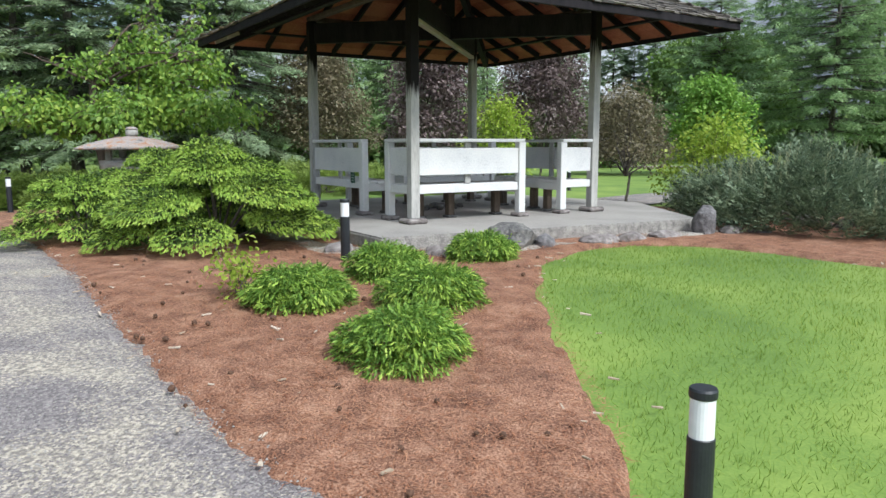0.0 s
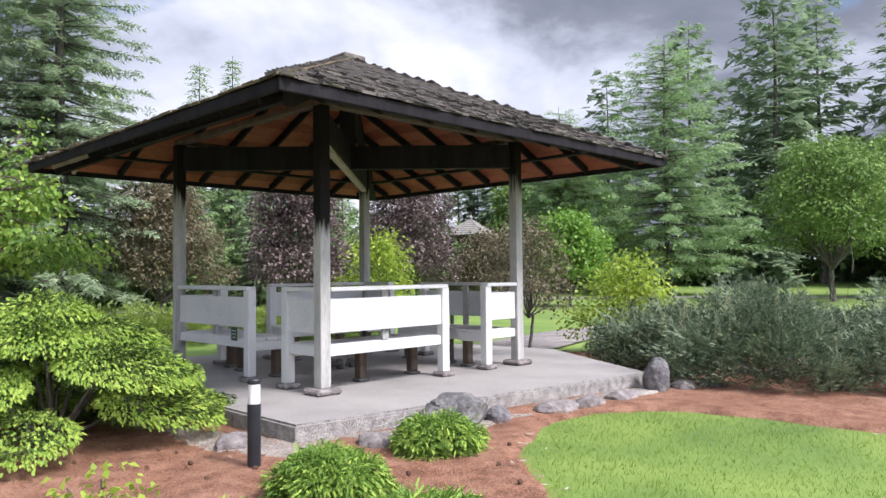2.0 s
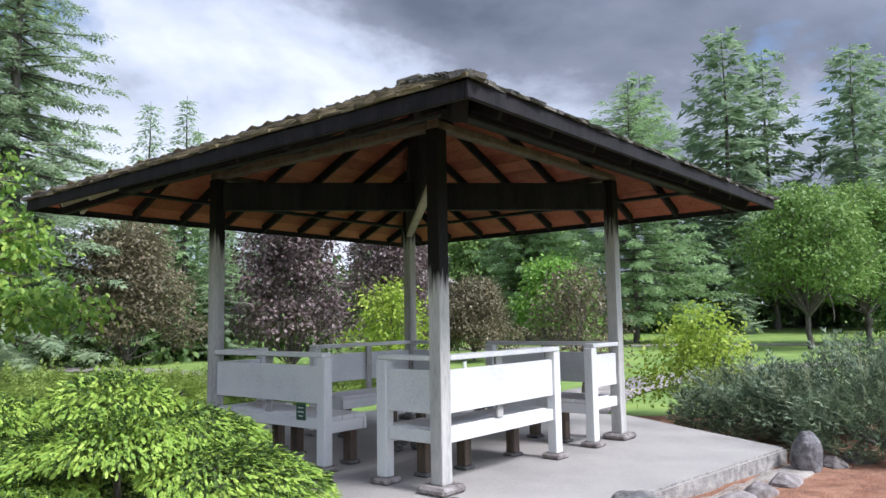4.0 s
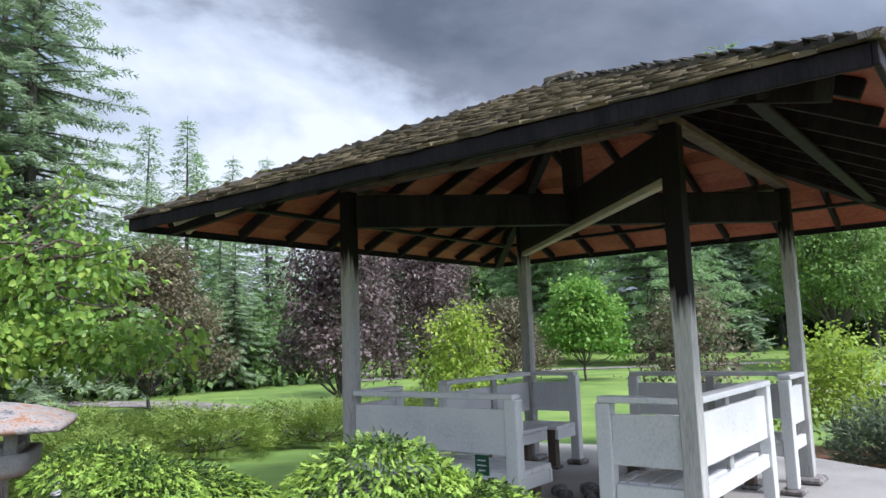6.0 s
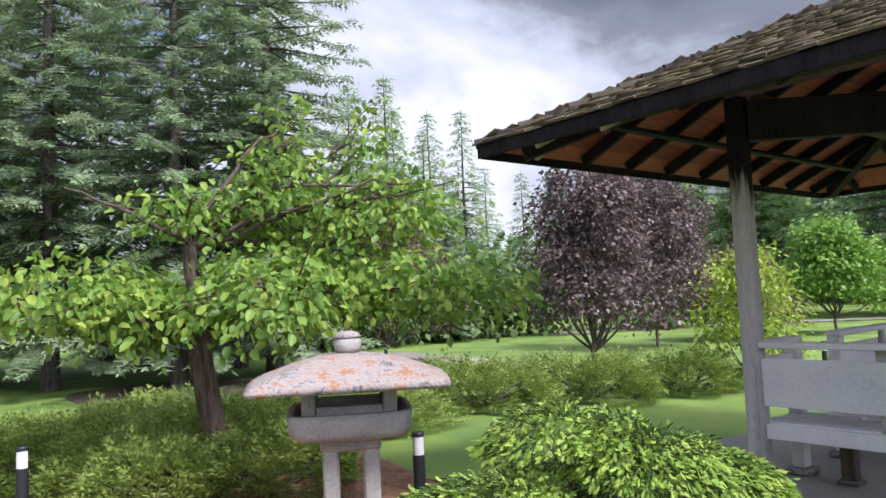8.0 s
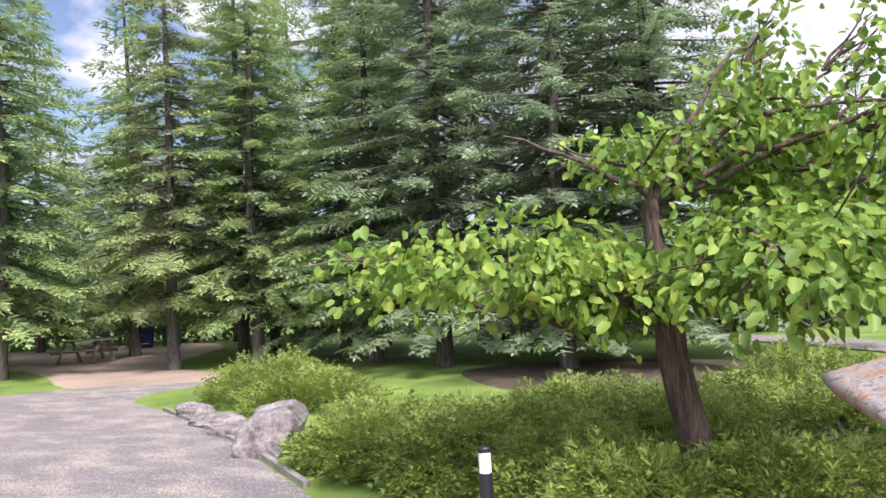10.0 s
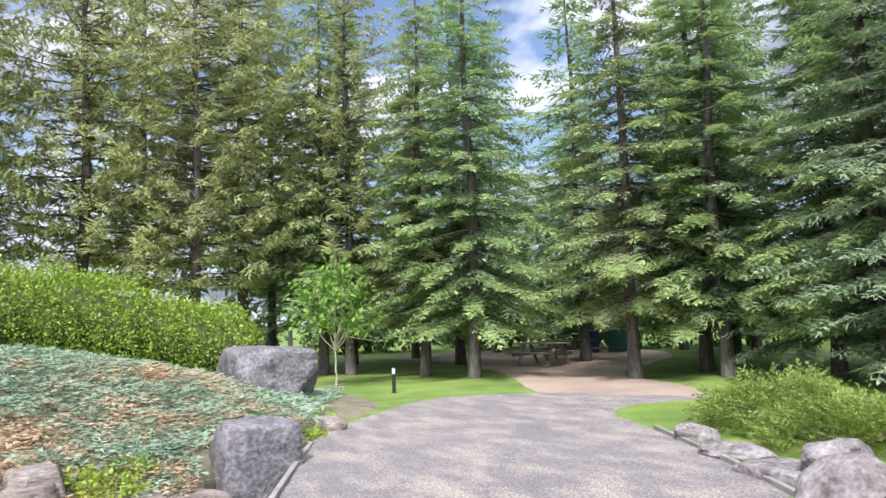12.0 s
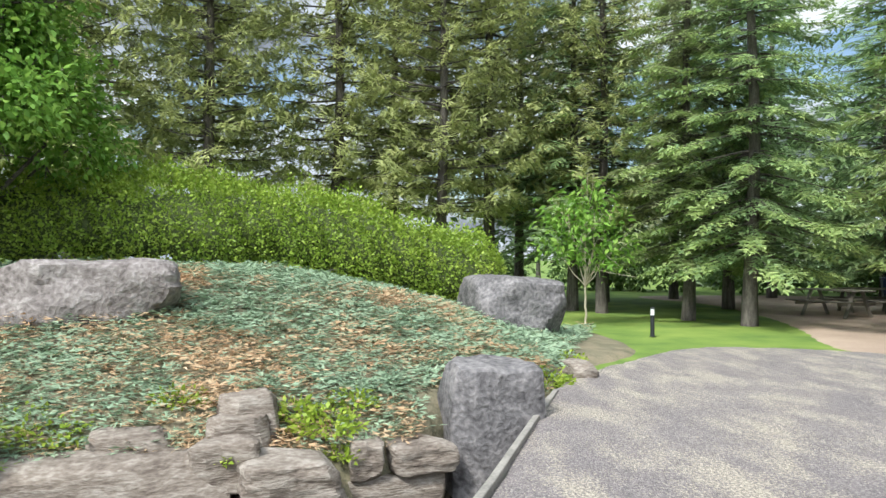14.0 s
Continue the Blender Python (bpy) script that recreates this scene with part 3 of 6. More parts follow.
build_ground()
MULCH = smooth_loop([(1.0, 3.9), (0.2, 4.15), (-0.5, 4.50), (-1.97, 5.80), (-3.47, 7.18), (-5.07, 8.62), (-6.65, 9.75), (-8.45, 10.9), (-8.6, 12.6), (-8.2, 14.6), (-6.4, 14.2), (-4.9, 12.6), (-3.9, 12.2), (-1.2, 14.2),
                     (2.6, 14.6), (5.5, 13.6), (7.5, 11.0), (8.5, 8.2), (6.0, 8.0), (4.4, 8.3), (3.42, 8.84), (2.2, 9.8), (1.15, 9.65), (0.6, 8.6), (0.56, 7.67), (0.81, 6.03), (1.12, 4.84)])
patch("path", GRAVEL, 0.16, 0.025, M_GRAVEL, "grey compacted gravel garden path with pale worn patches")
patch("mulch_bed", MULCH, 0.11, 0.04, M_MULCH, "red-brown pine needle mulch bed around the gazebo", rough=0.03)
patch("pebble_strip", smooth_loop([(-3.3, 10.2), (-2.2, 8.9), (-1.1, 8.15), (-0.2, 8.75), (1.2, 9.85), (2.3, 10.75), (2.2, 11.2), (-1.07, 8.9), (-3.0, 10.6)], 6), 0.09, 0.05, M_PEBBLE, "pale pebble strip along the slab edge")
patch("clearing", smooth_loop([(-18.5, 18.46), (-21.56, 17.09), (-25.23, 18.49), (-28.53, 19.66), (-34.72, 20.93), (-40.48, 20.75), (-40.59, 29.01), (-34.35, 30.85), (-30.06, 28.67), (-27.48, 25.58), (-24.19, 21.6), (-20.41, 20.28)]), 0.35, 0.02, M_TAN, "tan gravel clearing under the spruces")
patch("soil_bed", smooth_loop([(-7.09, 17.93), (-5.32, 20.35), (-8.04, 23.06), (-11.99, 23.69), (-14.24, 21.52), (-11.54, 18.61)]), 0.3, 0.02, M_SOIL, "dark needle soil beneath the tall spruces")


def ribbon(name, pts, w, mat, label):
    P = np.array(pts, float)
    t = np.linspace(0, len(P) - 1, 60)
    C = np.stack([np.interp(t, np.arange(len(P)), P[:, k]) for k in (0, 1)], 1)
    for _ in range(3):
        C[1:-1] = (C[:-2] + C[1:-1] * 2 + C[2:]) / 4
    T = unit(np.gradient(C, axis=0))
    Nn = np.stack([-T[:, 1], T[:, 0]], 1)
    cols = [C + Nn * w * s for s in (-0.5, -0.17, 0.17, 0.5)]
    V = np.stack(cols, 1).reshape(-1, 2)
    i = np.arange(59)[:, None] * 4
    j = np.arange(3)[None]
    F = np.stack([i + j, i + j + 1, i + j + 5, i + j + 4], -1).reshape(-1, 4)
    me = fast_mesh(name, np.c_[V, ground_z(V[:, 0], V[:, 1]) + 0.03], F, mat)
    tagged(new(name, me), label, "path", kind="structure")


ribbon("path_side", [(-14.5, 32.5), (-11.5, 30.6), (-8.8, 28.2), (-6.6, 25.4), (-4.9, 23.4), (-3.9, 21.9)], 1.5, M_GRAVEL, "pale gravel path curving between the purple trees")
ribbon("path_far", [(-4, 36), (0, 38), (4, 39.0), (13, 38.5), (24, 33), (40, 26)], 1.7, M_GRAVEL, "pale gravel path winding behind the gazebo")
ribbon("path_back", [(0.6, 14.4), (2.6, 18.0), (5.2, 21), (9.5, 23.5), (16, 24.5), (28, 22)], 1.5, M_GRAVEL, "grey gravel path leaving the gazebo slab")

# ---- gazebo ----
GX, GY, SLAB = -1.08, 11.93, 0.78
HALF, EAVE, EZ, APEX = 1.40, 2.63, 3.195, 4.40
SLOPE = (APEX - EZ) / EAVE


def build_slab():
    pts = [(-1.07, 8.62), (2.2, 11.15), (1.6, 13.6), (-1.0, 15.4), (-4.5, 12.1)]
    bm = bmesh.new()
    top = [bm.verts.new((x, y, SLAB)) for x, y in pts]
    bot = [bm.verts.new((x, y, 0.45)) for x, y in pts]
    bm.faces.new(top)
    for k in range(5):
        bm.faces.new((bot[k], bot[(k + 1) % 5], top[(k + 1) % 5], top[k]))
    bmesh.ops.recalc_face_normals(bm, faces=bm.faces)
    bmesh.ops.bevel(bm, geom=[e for e in bm.edges if all(v.co.z > 0.7 for v in e.verts)], offset=0.018, segments=2, affect="EDGES")
    me = bm_mesh("pavement", bm, M_CONC)
    me.materials.append(M_AGG)
    for p in me.polygons:
        if abs(p.normal.z) < 0.3:
            p.material_index = 1
    tagged(new("pavement", me), "pale concrete slab with an exposed pebble edge under the gazebo", "slab", kind="structure")


build_slab()


def roof_z(d):
    """Height of the roof plane at distance d from the centre line of a face."""
    return APEX - SLOPE * d


def black_headed_paint(z):
    """Worn white paint that turns black above height z, with a ragged streaky edge."""
    m = surface("black_headed_paint", [(0.27, 0.265, 0.25), (0.42, 0.41, 0.39), (0.52, 0.505, 0.48)], 3.0, 0.6, 0.3, 35, stretch=(3, 3, 0.35))
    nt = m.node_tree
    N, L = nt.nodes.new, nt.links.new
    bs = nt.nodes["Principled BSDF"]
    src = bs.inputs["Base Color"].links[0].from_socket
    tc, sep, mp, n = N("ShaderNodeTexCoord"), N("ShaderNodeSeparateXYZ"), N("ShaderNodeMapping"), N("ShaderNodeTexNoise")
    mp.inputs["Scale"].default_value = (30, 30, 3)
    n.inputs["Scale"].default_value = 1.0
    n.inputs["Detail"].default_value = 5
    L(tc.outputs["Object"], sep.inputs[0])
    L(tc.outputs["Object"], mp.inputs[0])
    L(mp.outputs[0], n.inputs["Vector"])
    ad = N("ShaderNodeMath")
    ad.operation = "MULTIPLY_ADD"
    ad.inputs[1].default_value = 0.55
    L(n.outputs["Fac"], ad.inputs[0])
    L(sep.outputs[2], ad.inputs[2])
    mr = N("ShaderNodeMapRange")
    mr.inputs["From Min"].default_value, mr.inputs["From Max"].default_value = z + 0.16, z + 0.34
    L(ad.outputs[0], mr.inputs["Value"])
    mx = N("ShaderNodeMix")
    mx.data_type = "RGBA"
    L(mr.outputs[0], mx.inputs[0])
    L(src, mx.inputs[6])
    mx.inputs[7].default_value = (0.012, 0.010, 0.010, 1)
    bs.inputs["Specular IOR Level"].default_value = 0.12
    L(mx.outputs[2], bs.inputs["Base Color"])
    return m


def build_gazebo():
    g = thing("gazebo", GX, GY, SLAB, 45, "square timber gazebo with white posts and a mossy shake hip roof", "gazebo")
    o = SLAB
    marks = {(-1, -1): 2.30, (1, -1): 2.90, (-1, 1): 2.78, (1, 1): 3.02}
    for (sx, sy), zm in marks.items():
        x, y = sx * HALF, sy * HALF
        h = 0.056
        part("post", boxed(x - h, x + h, y - h, y + h, 0.06, 3.40 - o, 0.006), black_headed_paint(zm - o), g, "worn grey-white painted post turning black towards its head")
        part("footing", boxed(x - 0.13, x + 0.13, y - 0.13, y + 0.13, 0.0, 0.06, 0.02), M_ROCKP, g, "brown stone post footing")
    for k in range(4):
        m = pose(0, 0, 0, 0, 0, 90 * k)
        part("wall_plate", boxed(-HALF - 0.05, HALF - 0.052, -HALF - 0.05, -HALF + 0.05, 3.402 - o, 3.462 - o, 0.008), M_STUB, g, at=m)
        part("purlin", boxed(-2.0, 2.0, -2.07, -1.99, roof_z(2.03) - 0.205 - o, roof_z(2.03) - 0.172 - o, 0.006), M_DARK, g, at=m)
        for x in np.arange(-2.2, 2.21, 0.55):
            lo, hi = 2.56, max(abs(x) + 0.06, 0.10)
            n = math.hypot(lo - hi, (lo - hi) * SLOPE)
            mm = m @ Matrix.Translation((x, -lo, roof_z(lo) - 0.045 - o)) @ Matrix.Rotation(math.atan(SLOPE), 4, "X")
            pale = (k == 3 and x < -1.4) or (k == 2 and x > 1.9)
            part("rafter", boxed(-0.02, 0.02, 0, n, -0.09, 0.0, 0.004), M_PALE if pale else M_DARK, g, "pale bare rafter" if pale else "", at=mm)
        # boarding under the shakes, one board a strip
        strips = 16
        for s in range(strips):
            d0, d1 = EAVE * s / strips, EAVE * (s + 1) / strips - 0.006
            bm = bmesh.new()
            vs = [bm.verts.new((sx * d, -d, roof_z(d) - dz - o)) for dz in (0.012, 0.042) for d, sx in ((d0, -1), (d0, 1), (d1, 1), (d1, -1))]
            for q in ((3, 2, 1, 0), (4, 5, 6, 7), (0, 1, 5, 4), (1, 2, 6, 5), (2, 3, 7, 6), (3, 0, 4, 7)):
                try:
                    bm.faces.new([vs[i] for i in q])
                except ValueError:
                    pass
            part("roof_board", bm, M_DECK, g, at=m)
        part("fascia", boxed(-EAVE - 0.028, EAVE + 0.001, -EAVE - 0.03, -EAVE - 0.002, EZ - 0.098 - o, EZ - 0.004 - o, 0.005), M_DARK, g, at=m)
        mm = Matrix.Rotation(math.radians(90 * k), 4, "Z") @ Matrix.Rotation(math.radians(-45), 4, "Z") @ Matrix.Translation((0, 0, roof_z(0) - o)) @ Matrix.Rotation(math.atan(SLOPE / math.sqrt(2)), 4, "Y")
        part("hip_rafter", boxed(0.1, EAVE * 1.4142 * 0.985, -0.045, 0.045, -0.22, -0.05, 0.006), M_DARK, g, at=mm)
    part("king_post", boxed(-0.07, 0.07, -0.07, 0.07, 3.382 - o, APEX - 0.12 - o, 0.006), M_DARK, g)
    # deep tie beams from post to post, one with a pale plank under it
    r = HALF * 1.4142 - 0.06
    part("tie_beam", boxed(-r, r, -0.05, 0.05, 3.095 - o, 3.37 - o, 0.008), M_DARK, g, at=Matrix.Rotation(math.radians(-45), 4, "Z"))
    part("tie_beam", boxed(-r, r, -0.045, 0.045, 3.105 - o, 3.38 - o, 0.008), M_DARK, g, at=Matrix.Rotation(math.radians(45), 4, "Z"))
    part("tie_plank", boxed(-r, r, -0.035, 0.035, 3.045 - o, 3.092 - o, 0.004), M_PALE, g, "pale bare plank under the tie beam", at=Matrix.Rotation(math.radians(45), 4, "Z"))
    return g


gazebo = build_gazebo()


def build_bench():
    """An L-shaped bench in a corner of the gazebo, the corner post at the origin, arms along +x (long) and +y (short)."""
    b = thing("corner_bench", 0, 0, 0, 0, "white painted L-shaped wooden bench fixed round a gazebo post", "bench", "benches in the gazebo")
    LA, LB, D = 1.56, 0.55, 0.46
    t = 0.045
    part("top_rail", boxed(0.058, LA + 0.03, -0.055, 0.055, 0.925, 0.965, 0.006), M_WHITE, b)
    part("top_rail", boxed(-0.055, 0.055, 0.058, LB + 0.03, 0.925, 0.965, 0.006), M_WHITE, b)
    part("back_panel", boxed(0.058, LA - 0.05, -0.022, 0.022, 0.545, 0.855, 0.004), M_WHITE, b)
    part("back_panel", boxed(-0.022, 0.022, 0.058, LB - 0.05, 0.545, 0.855, 0.004), M_WHITE, b)
    part("end_post", boxed(LA - 0.05, LA + 0.05, -t, t, 0.05, 0.925, 0.006), M_WHITE, b)
    part("end_post", boxed(-t, t, LB - 0.05, LB + 0.05, 0.05, 0.925, 0.006), M_WHITE, b)
    part("footing", boxed(LA - 0.09, LA + 0.09, -0.09, 0.09, 0.0, 0.05, 0.015), M_ROCKP, b)
    part("footing", boxed(-0.09, 0.09, LB - 0.09, LB + 0.09, 0.0, 0.05, 0.015), M_ROCKP, b)
    for k in range(3):
        y0 = 0.05 + k * (D - 0.05) / 3
        part("seat_board", boxed(0.062, LA + 0.02, y0, y0 + (D - 0.05) / 3 - 0.008, 0.40, 0.435, 0.005), M_WHITE, b)
        part("seat_board", boxed(y0, y0 + (D - 0.05) / 3 - 0.008, D + 0.006, LB + 0.02, 0.40, 0.435, 0.005), M_WHITE, b)
    part("apron", boxed(0.062, LA - 0.056, -0.022, 0.022, 0.335, 0.43, 0.004), M_WHITE, b)
    part("apron", boxed(-0.022, 0.022, 0.062, LB - 0.056, 0.335, 0.43, 0.004), M_WHITE, b)
    part("apron", boxed(D + 0.006, LA + 0.02, D - 0.03, D + 0.005, 0.30, 0.398, 0.004), M_WHITE, b)
    part("apron", boxed(LA - 0.02, LA + 0.018, 0.05, D - 0.035, 0.30, 0.397, 0.004), M_WHITE, b)
    part("apron", boxed(0.05, D - 0.035, LB - 0.02, LB + 0.018, 0.30, 0.397, 0.004), M_WHITE, b)
    for x, y in ((LA - 0.10, D - 0.08), (0.75, D - 0.08), (D - 0.10, LB - 0.08)):
        part("leg", boxed(x - 0.045, x + 0.045, y - 0.045, y + 0.045, 0.03, 0.398, 0.006), M_STUB, b, "bare dark wooden inner leg")
        part("footing", boxed(x - 0.07, x + 0.07, y - 0.07, y + 0.07, 0.0, 0.03, 0.012), M_ROCKD, b)
    part("back_stay", boxed(LA * 0.5 - 0.04, LA * 0.5 + 0.04, 0.024, 0.055, 0.436, 0.925, 0.004), M_GREYP, b)
    return b


GM = pose(GX, GY, SLAB, 0, 0, 45)
bench = build_bench()
bench.matrix_basis = GM @ pose(-HALF, -HALF, 0, 0, 0, 0)
for k in (1, 2, 3):
    copy_thing(bench, GM @ pose(0, 0, 0, 0, 0, 90 * k) @ pose(-HALF, -HALF, 0))

# small green notice plate on the end post of a bench
def build_plate():
    m = GM @ pose(0, 0, 0, 0, 0, 270) @ pose(-HALF, -HALF, 0) @ pose(1.30, -0.026, 0.47, 90, 0, 0)
    p = part("notice_plate", boxed(-0.06, 0.06, -0.07, 0.07, 0.0, 0.006, 0.002), M_GREEN)
    p.matrix_basis = m
    tagged(p, "small dark green notice plate fixed to a bench apron", "sign")
    for k, w in enumerate((0.07, 0.08, 0.055)):
        part("text_bar", boxed(-w / 2, w / 2, 0.028 - k * 0.034, 0.037 - k * 0.034, 0.0062, 0.0072, 0.0), M_WHITE, p)


build_plate()


def rock_mesh(name, sx, sy, sz, seed, mat, block=3.0, rough=0.12, cuts=3, cut=0.80):
    """A weathered boulder: a blocky rounded form broken by noise at three sizes, flat bottomed."""
    rr = random.Random(seed)
    planes = []
    for _ in range(13):
        pn = Vector((rr.gauss(0, 1), rr.gauss(0, 1), rr.gauss(0, 0.9)))
        pn.normalize()
        planes.append((pn, rr.uniform(cut, cut + 0.26)))
    bm = bmesh.new()
    bmesh.ops.create_cube(bm, size=2.0)
    bmesh.ops.subdivide_edges(bm, edges=bm.edges, cuts=14 if cuts >= 3 else 8, use_grid_fill=True)
    for v in bm.verts:
        p = v.co.normalized()
        r = 1.0 / (abs(p.x) ** block + abs(p.y) ** block + abs(p.z) ** block) ** (1 / block)
        q = p * r
        s = Vector((seed * 3.1, seed * 1.7, seed))
        n = noise.noise(q * 0.9 + s) * 1.2 + noise.noise(q * 2.3 + s) * 0.6 + abs(noise.noise(q * 5.0 + s)) * -0.5 + noise.noise(q * 11.0 + s) * 0.14
        q = q * (1 + rough * n)
        for pn, pd in planes:
            ex = q.dot(pn) - pd
            if ex > 0:
                q = q - pn * ex * 0.93
        v.co = Vector((q.x * sx / 2, q.y * sy / 2, (max(q.z, -0.9) + 0.9) * sz / 1.9))
    me = bm_mesh(name, bm, mat, True)
    me.set_sharp_from_angle(angle=radians(24))
    return me


def boulder(x, y, z, sx, sy, sz, rz, seed, mat, label, block=3.0, rough=0.12, group="", name="boulder", tilt=0, cut=0.80):
    ob = new(name, rock_mesh(name, sx, sy, sz, seed, mat, block, rough, 3 if max(sx, sy, sz) > 0.5 else 2, cut))
    ob.matrix_basis = pose(x, y, z, tilt, 0, rz)
    return tagged(ob, label, "boulder" if name == "boulder" else "rock", group)


# burnt rubble on the slab
for k in range(9):
    a = k * 2.4
    r = 0.12 + 0.07 * (k % 4)
    boulder(GX - 0.1 + r * math.cos(a), GY + 0.05 + r * math.sin(a), SLAB - 0.005, 0.16, 0.10, 0.06 + 0.02 * (k % 3), 40 * k, k + 1.3, M_ROCKD, "dark burnt rubble piece lying on the slab", 2.4, 0.2, "rubble on the slab", "rubble")
# rocks along the slab's front edge
boulder(0.1, 9.28, 0.56, 0.62, 0.42, 0.34, 30, 2.2, M_ROCKD, "dark grey boulder against the slab edge", 2.2, 0.2)
boulder(0.46, 9.42, 0.56, 0.24, 0.2, 0.2, 70, 3.2, M_ROCK, "small grey rock beside the slab", 2.4, 0.2, name="rock")
boulder(2.22, 10.85, 0.56, 0.30, 0.22, 0.40, 20, 4.2, M_ROCK, "upright grey rock at the slab corner", 2.4, 0.2, name="rock")
for k, (x, y, w) in enumerate([(1.0, 9.95, 0.5), (1.36, 10.22, 0.42), (1.72, 10.5, 0.4), (2.55, 11.15, 0.45), (2.9, 11.3, 0.4), (-0.5, 8.75, 0.35), (-1.5, 8.75, 0.4)]):
    boulder(x, y - 0.12, 0.55, w, 0.26, 0.17, 36 + 9 * k, 7.7 + k, M_ROCKP, "flat pale edging rock along the mulch", 3.0, 0.16, "edging rocks by the slab", "rock")


def build_bollard(x, y, h=0.58, name="bollard_light"):
    z = float(ground_z(x, y)) + 0.01
    b = thing("bollard_light", x, y, z, 0, "slim black bollard light with a white lens band", "bollard light", "garden bollard lights")
    return b


BOLLARDS = [(1.31, 4.11), (-1.21, 8.0), (-8.3, 11.92), (-23.9, 14.58), (-5.35, 11.95), (0.3, 19.5)]
bol = build_bollard(*BOLLARDS[0])
part("base_flange", lathe([(0.062, 0.0), (0.062, 0.012), (0.045, 0.016)], 24), M_BLACK, bol)
part("post", lathe([(0.0425, 0.0), (0.0425, 0.425), (0.040, 0.428)], 24), M_BLACK, bol)
part("lens", lathe([(0.0385, 0.428), (0.0385, 0.552)], 24), M_ACRYL, bol, "white acrylic lens band")
part("cap", lathe([(0.041, 0.552), (0.043, 0.556), (0.043, 0.576), (0.039, 0.583)], 24), M_BLACK, bol)
for x, y in BOLLARDS[1:]:
    copy_thing(bol, pose(x, y, float(ground_z(x, y)) + 0.02))


def build_lantern():
    x, y = -5.72, 11.5
    z0 = float(ground_z(x, y)) + 0.10
    l = thing("stone_lantern", x, y, z0, 14, "weathered stone snow-viewing lantern with an orange-lichened cap", "stone lantern")
    l.scale = (0.84, 0.84, 0.84)
    for sx in (-1, 1):
        for sy in (-1, 1):
            part("leg", boxed(sx * 0.15 - 0.06, sx * 0.15 + 0.06, sy * 0.15 - 0.06, sy * 0.15 + 0.06, -0.44, 0.62, 0.015), M_STONE, l)
    part("leg_block", boxed(-0.225, 0.225, -0.225, 0.225, 0.60, 0.70, 0.02), M_STONE, l)
    bm = bmesh.new()
    n = 12
    prof = [(0.30, 0.69), (0.40, 0.715), (0.445, 0.76), (0.45, 0.82), (0.46, 0.90), (0.40, 0.90), (0.39, 0.86)]
    rings = []
    for r, z in prof:
        ring = []
        for k in range(4 * n):
            a = 2 * math.pi * (k + 0.5) / (4 * n)
            c, s = math.cos(a), math.sin(a)
            q = r / (abs(c) ** 7 + abs(s) ** 7) ** (1 / 7)
            ring.append(bm.verts.new((q * c, q * s, z)))
        rings.append(ring)
    for a, b in zip(rings, rings[1:]):
        for k in range(4 * n):
            bm.faces.new((a[k], a[(k + 1) % (4 * n)], b[(k + 1) % (4 * n)], b[k]))
    bm.faces.new(rings[0][::-1])
    bm.faces.new(rings[-1])
    part("tray", bm_mesh("tray", bm, M_STONE, True), parent=l)
    for sx in (-1, 1):
        for sy in (-1, 1):
            part("firebox_post", boxed(sx * 0.295 - 0.05, sx * 0.295 + 0.05, sy * 0.295 - 0.05, sy * 0.295 + 0.05, 0.862, 1.14, 0.008), M_STONE, l)
    for k in range(4):
        part("firebox_sill", boxed(-0.245, 0.245, 0.265, 0.325, 0.862, 0.945, 0.008), M_STONE, l, at=pose(0, 0, 0, 0, 0, 90 * k))
    # domed square cap with lifted corners
    bm = bmesh.new()
    n, H = 26, 0.735
    top, bot = [], []
    for i in range(n + 1):
        rt, rb = [], []
        for j in range(n + 1):
            u, v = -1 + 2 * i / n, -1 + 2 * j / n
            x2, y2 = u * math.sqrt(1 - v * v * 0.10), v * math.sqrt(1 - u * u * 0.10)
            d = math.sqrt((u * u + v * v) / 2) * 0.22 + max(abs(u), abs(v)) * 0.78
            zt = 1.315 - 0.20 * d ** 1.6 + 0.008 * noise.noise(Vector((u * 6, v * 6, 2)))
            rt.append(bm.verts.new((x2 * H, y2 * H, zt)))
            rb.append(bm.verts.new((x2 * H * 0.99, y2 * H * 0.99, 1.082 + 0.06 * (1 - d) ** 1.2)))
        top.append(rt)
        bot.append(rb)
    for i in range(n):
        for j in range(n):
            bm.faces.new((top[i][j], top[i + 1][j], top[i + 1][j + 1], top[i][j + 1]))
            bm.faces.new((bot[i][j + 1], bot[i + 1][j + 1], bot[i + 1][j], bot[i][j]))
    for k in range(n):
        bm.faces.new((top[k + 1][0], top[k][0], bot[k][0], bot[k + 1][0]))
        bm.faces.new((top[k][n], top[k + 1][n], bot[k + 1][n], bot[k][n]))
        bm.faces.new((top[0][k], top[0][k + 1], bot[0][k + 1], bot[0][k]))
        bm.faces.new((top[n][k + 1], top[n][k], bot[n][k], bot[n][k + 1]))
    part("cap", bm_mesh("cap", bm, M_LICHEN, True), parent=l, label="domed stone cap covered in orange lichen")
    part("finial", bm_mesh("finial", lathe([(0.085, 1.315), (0.103, 1.345), (0.106, 1.39), (0.094, 1.425)], 28), M_STONE, True), parent=l)
    part("finial_top", bm_mesh("finial_top", lathe([(0.103, 1.427), (0.106, 1.437), (0.085, 1.462), (0.04, 1.478)], 28), M_LICHEN, True), parent=l)


build_lantern()

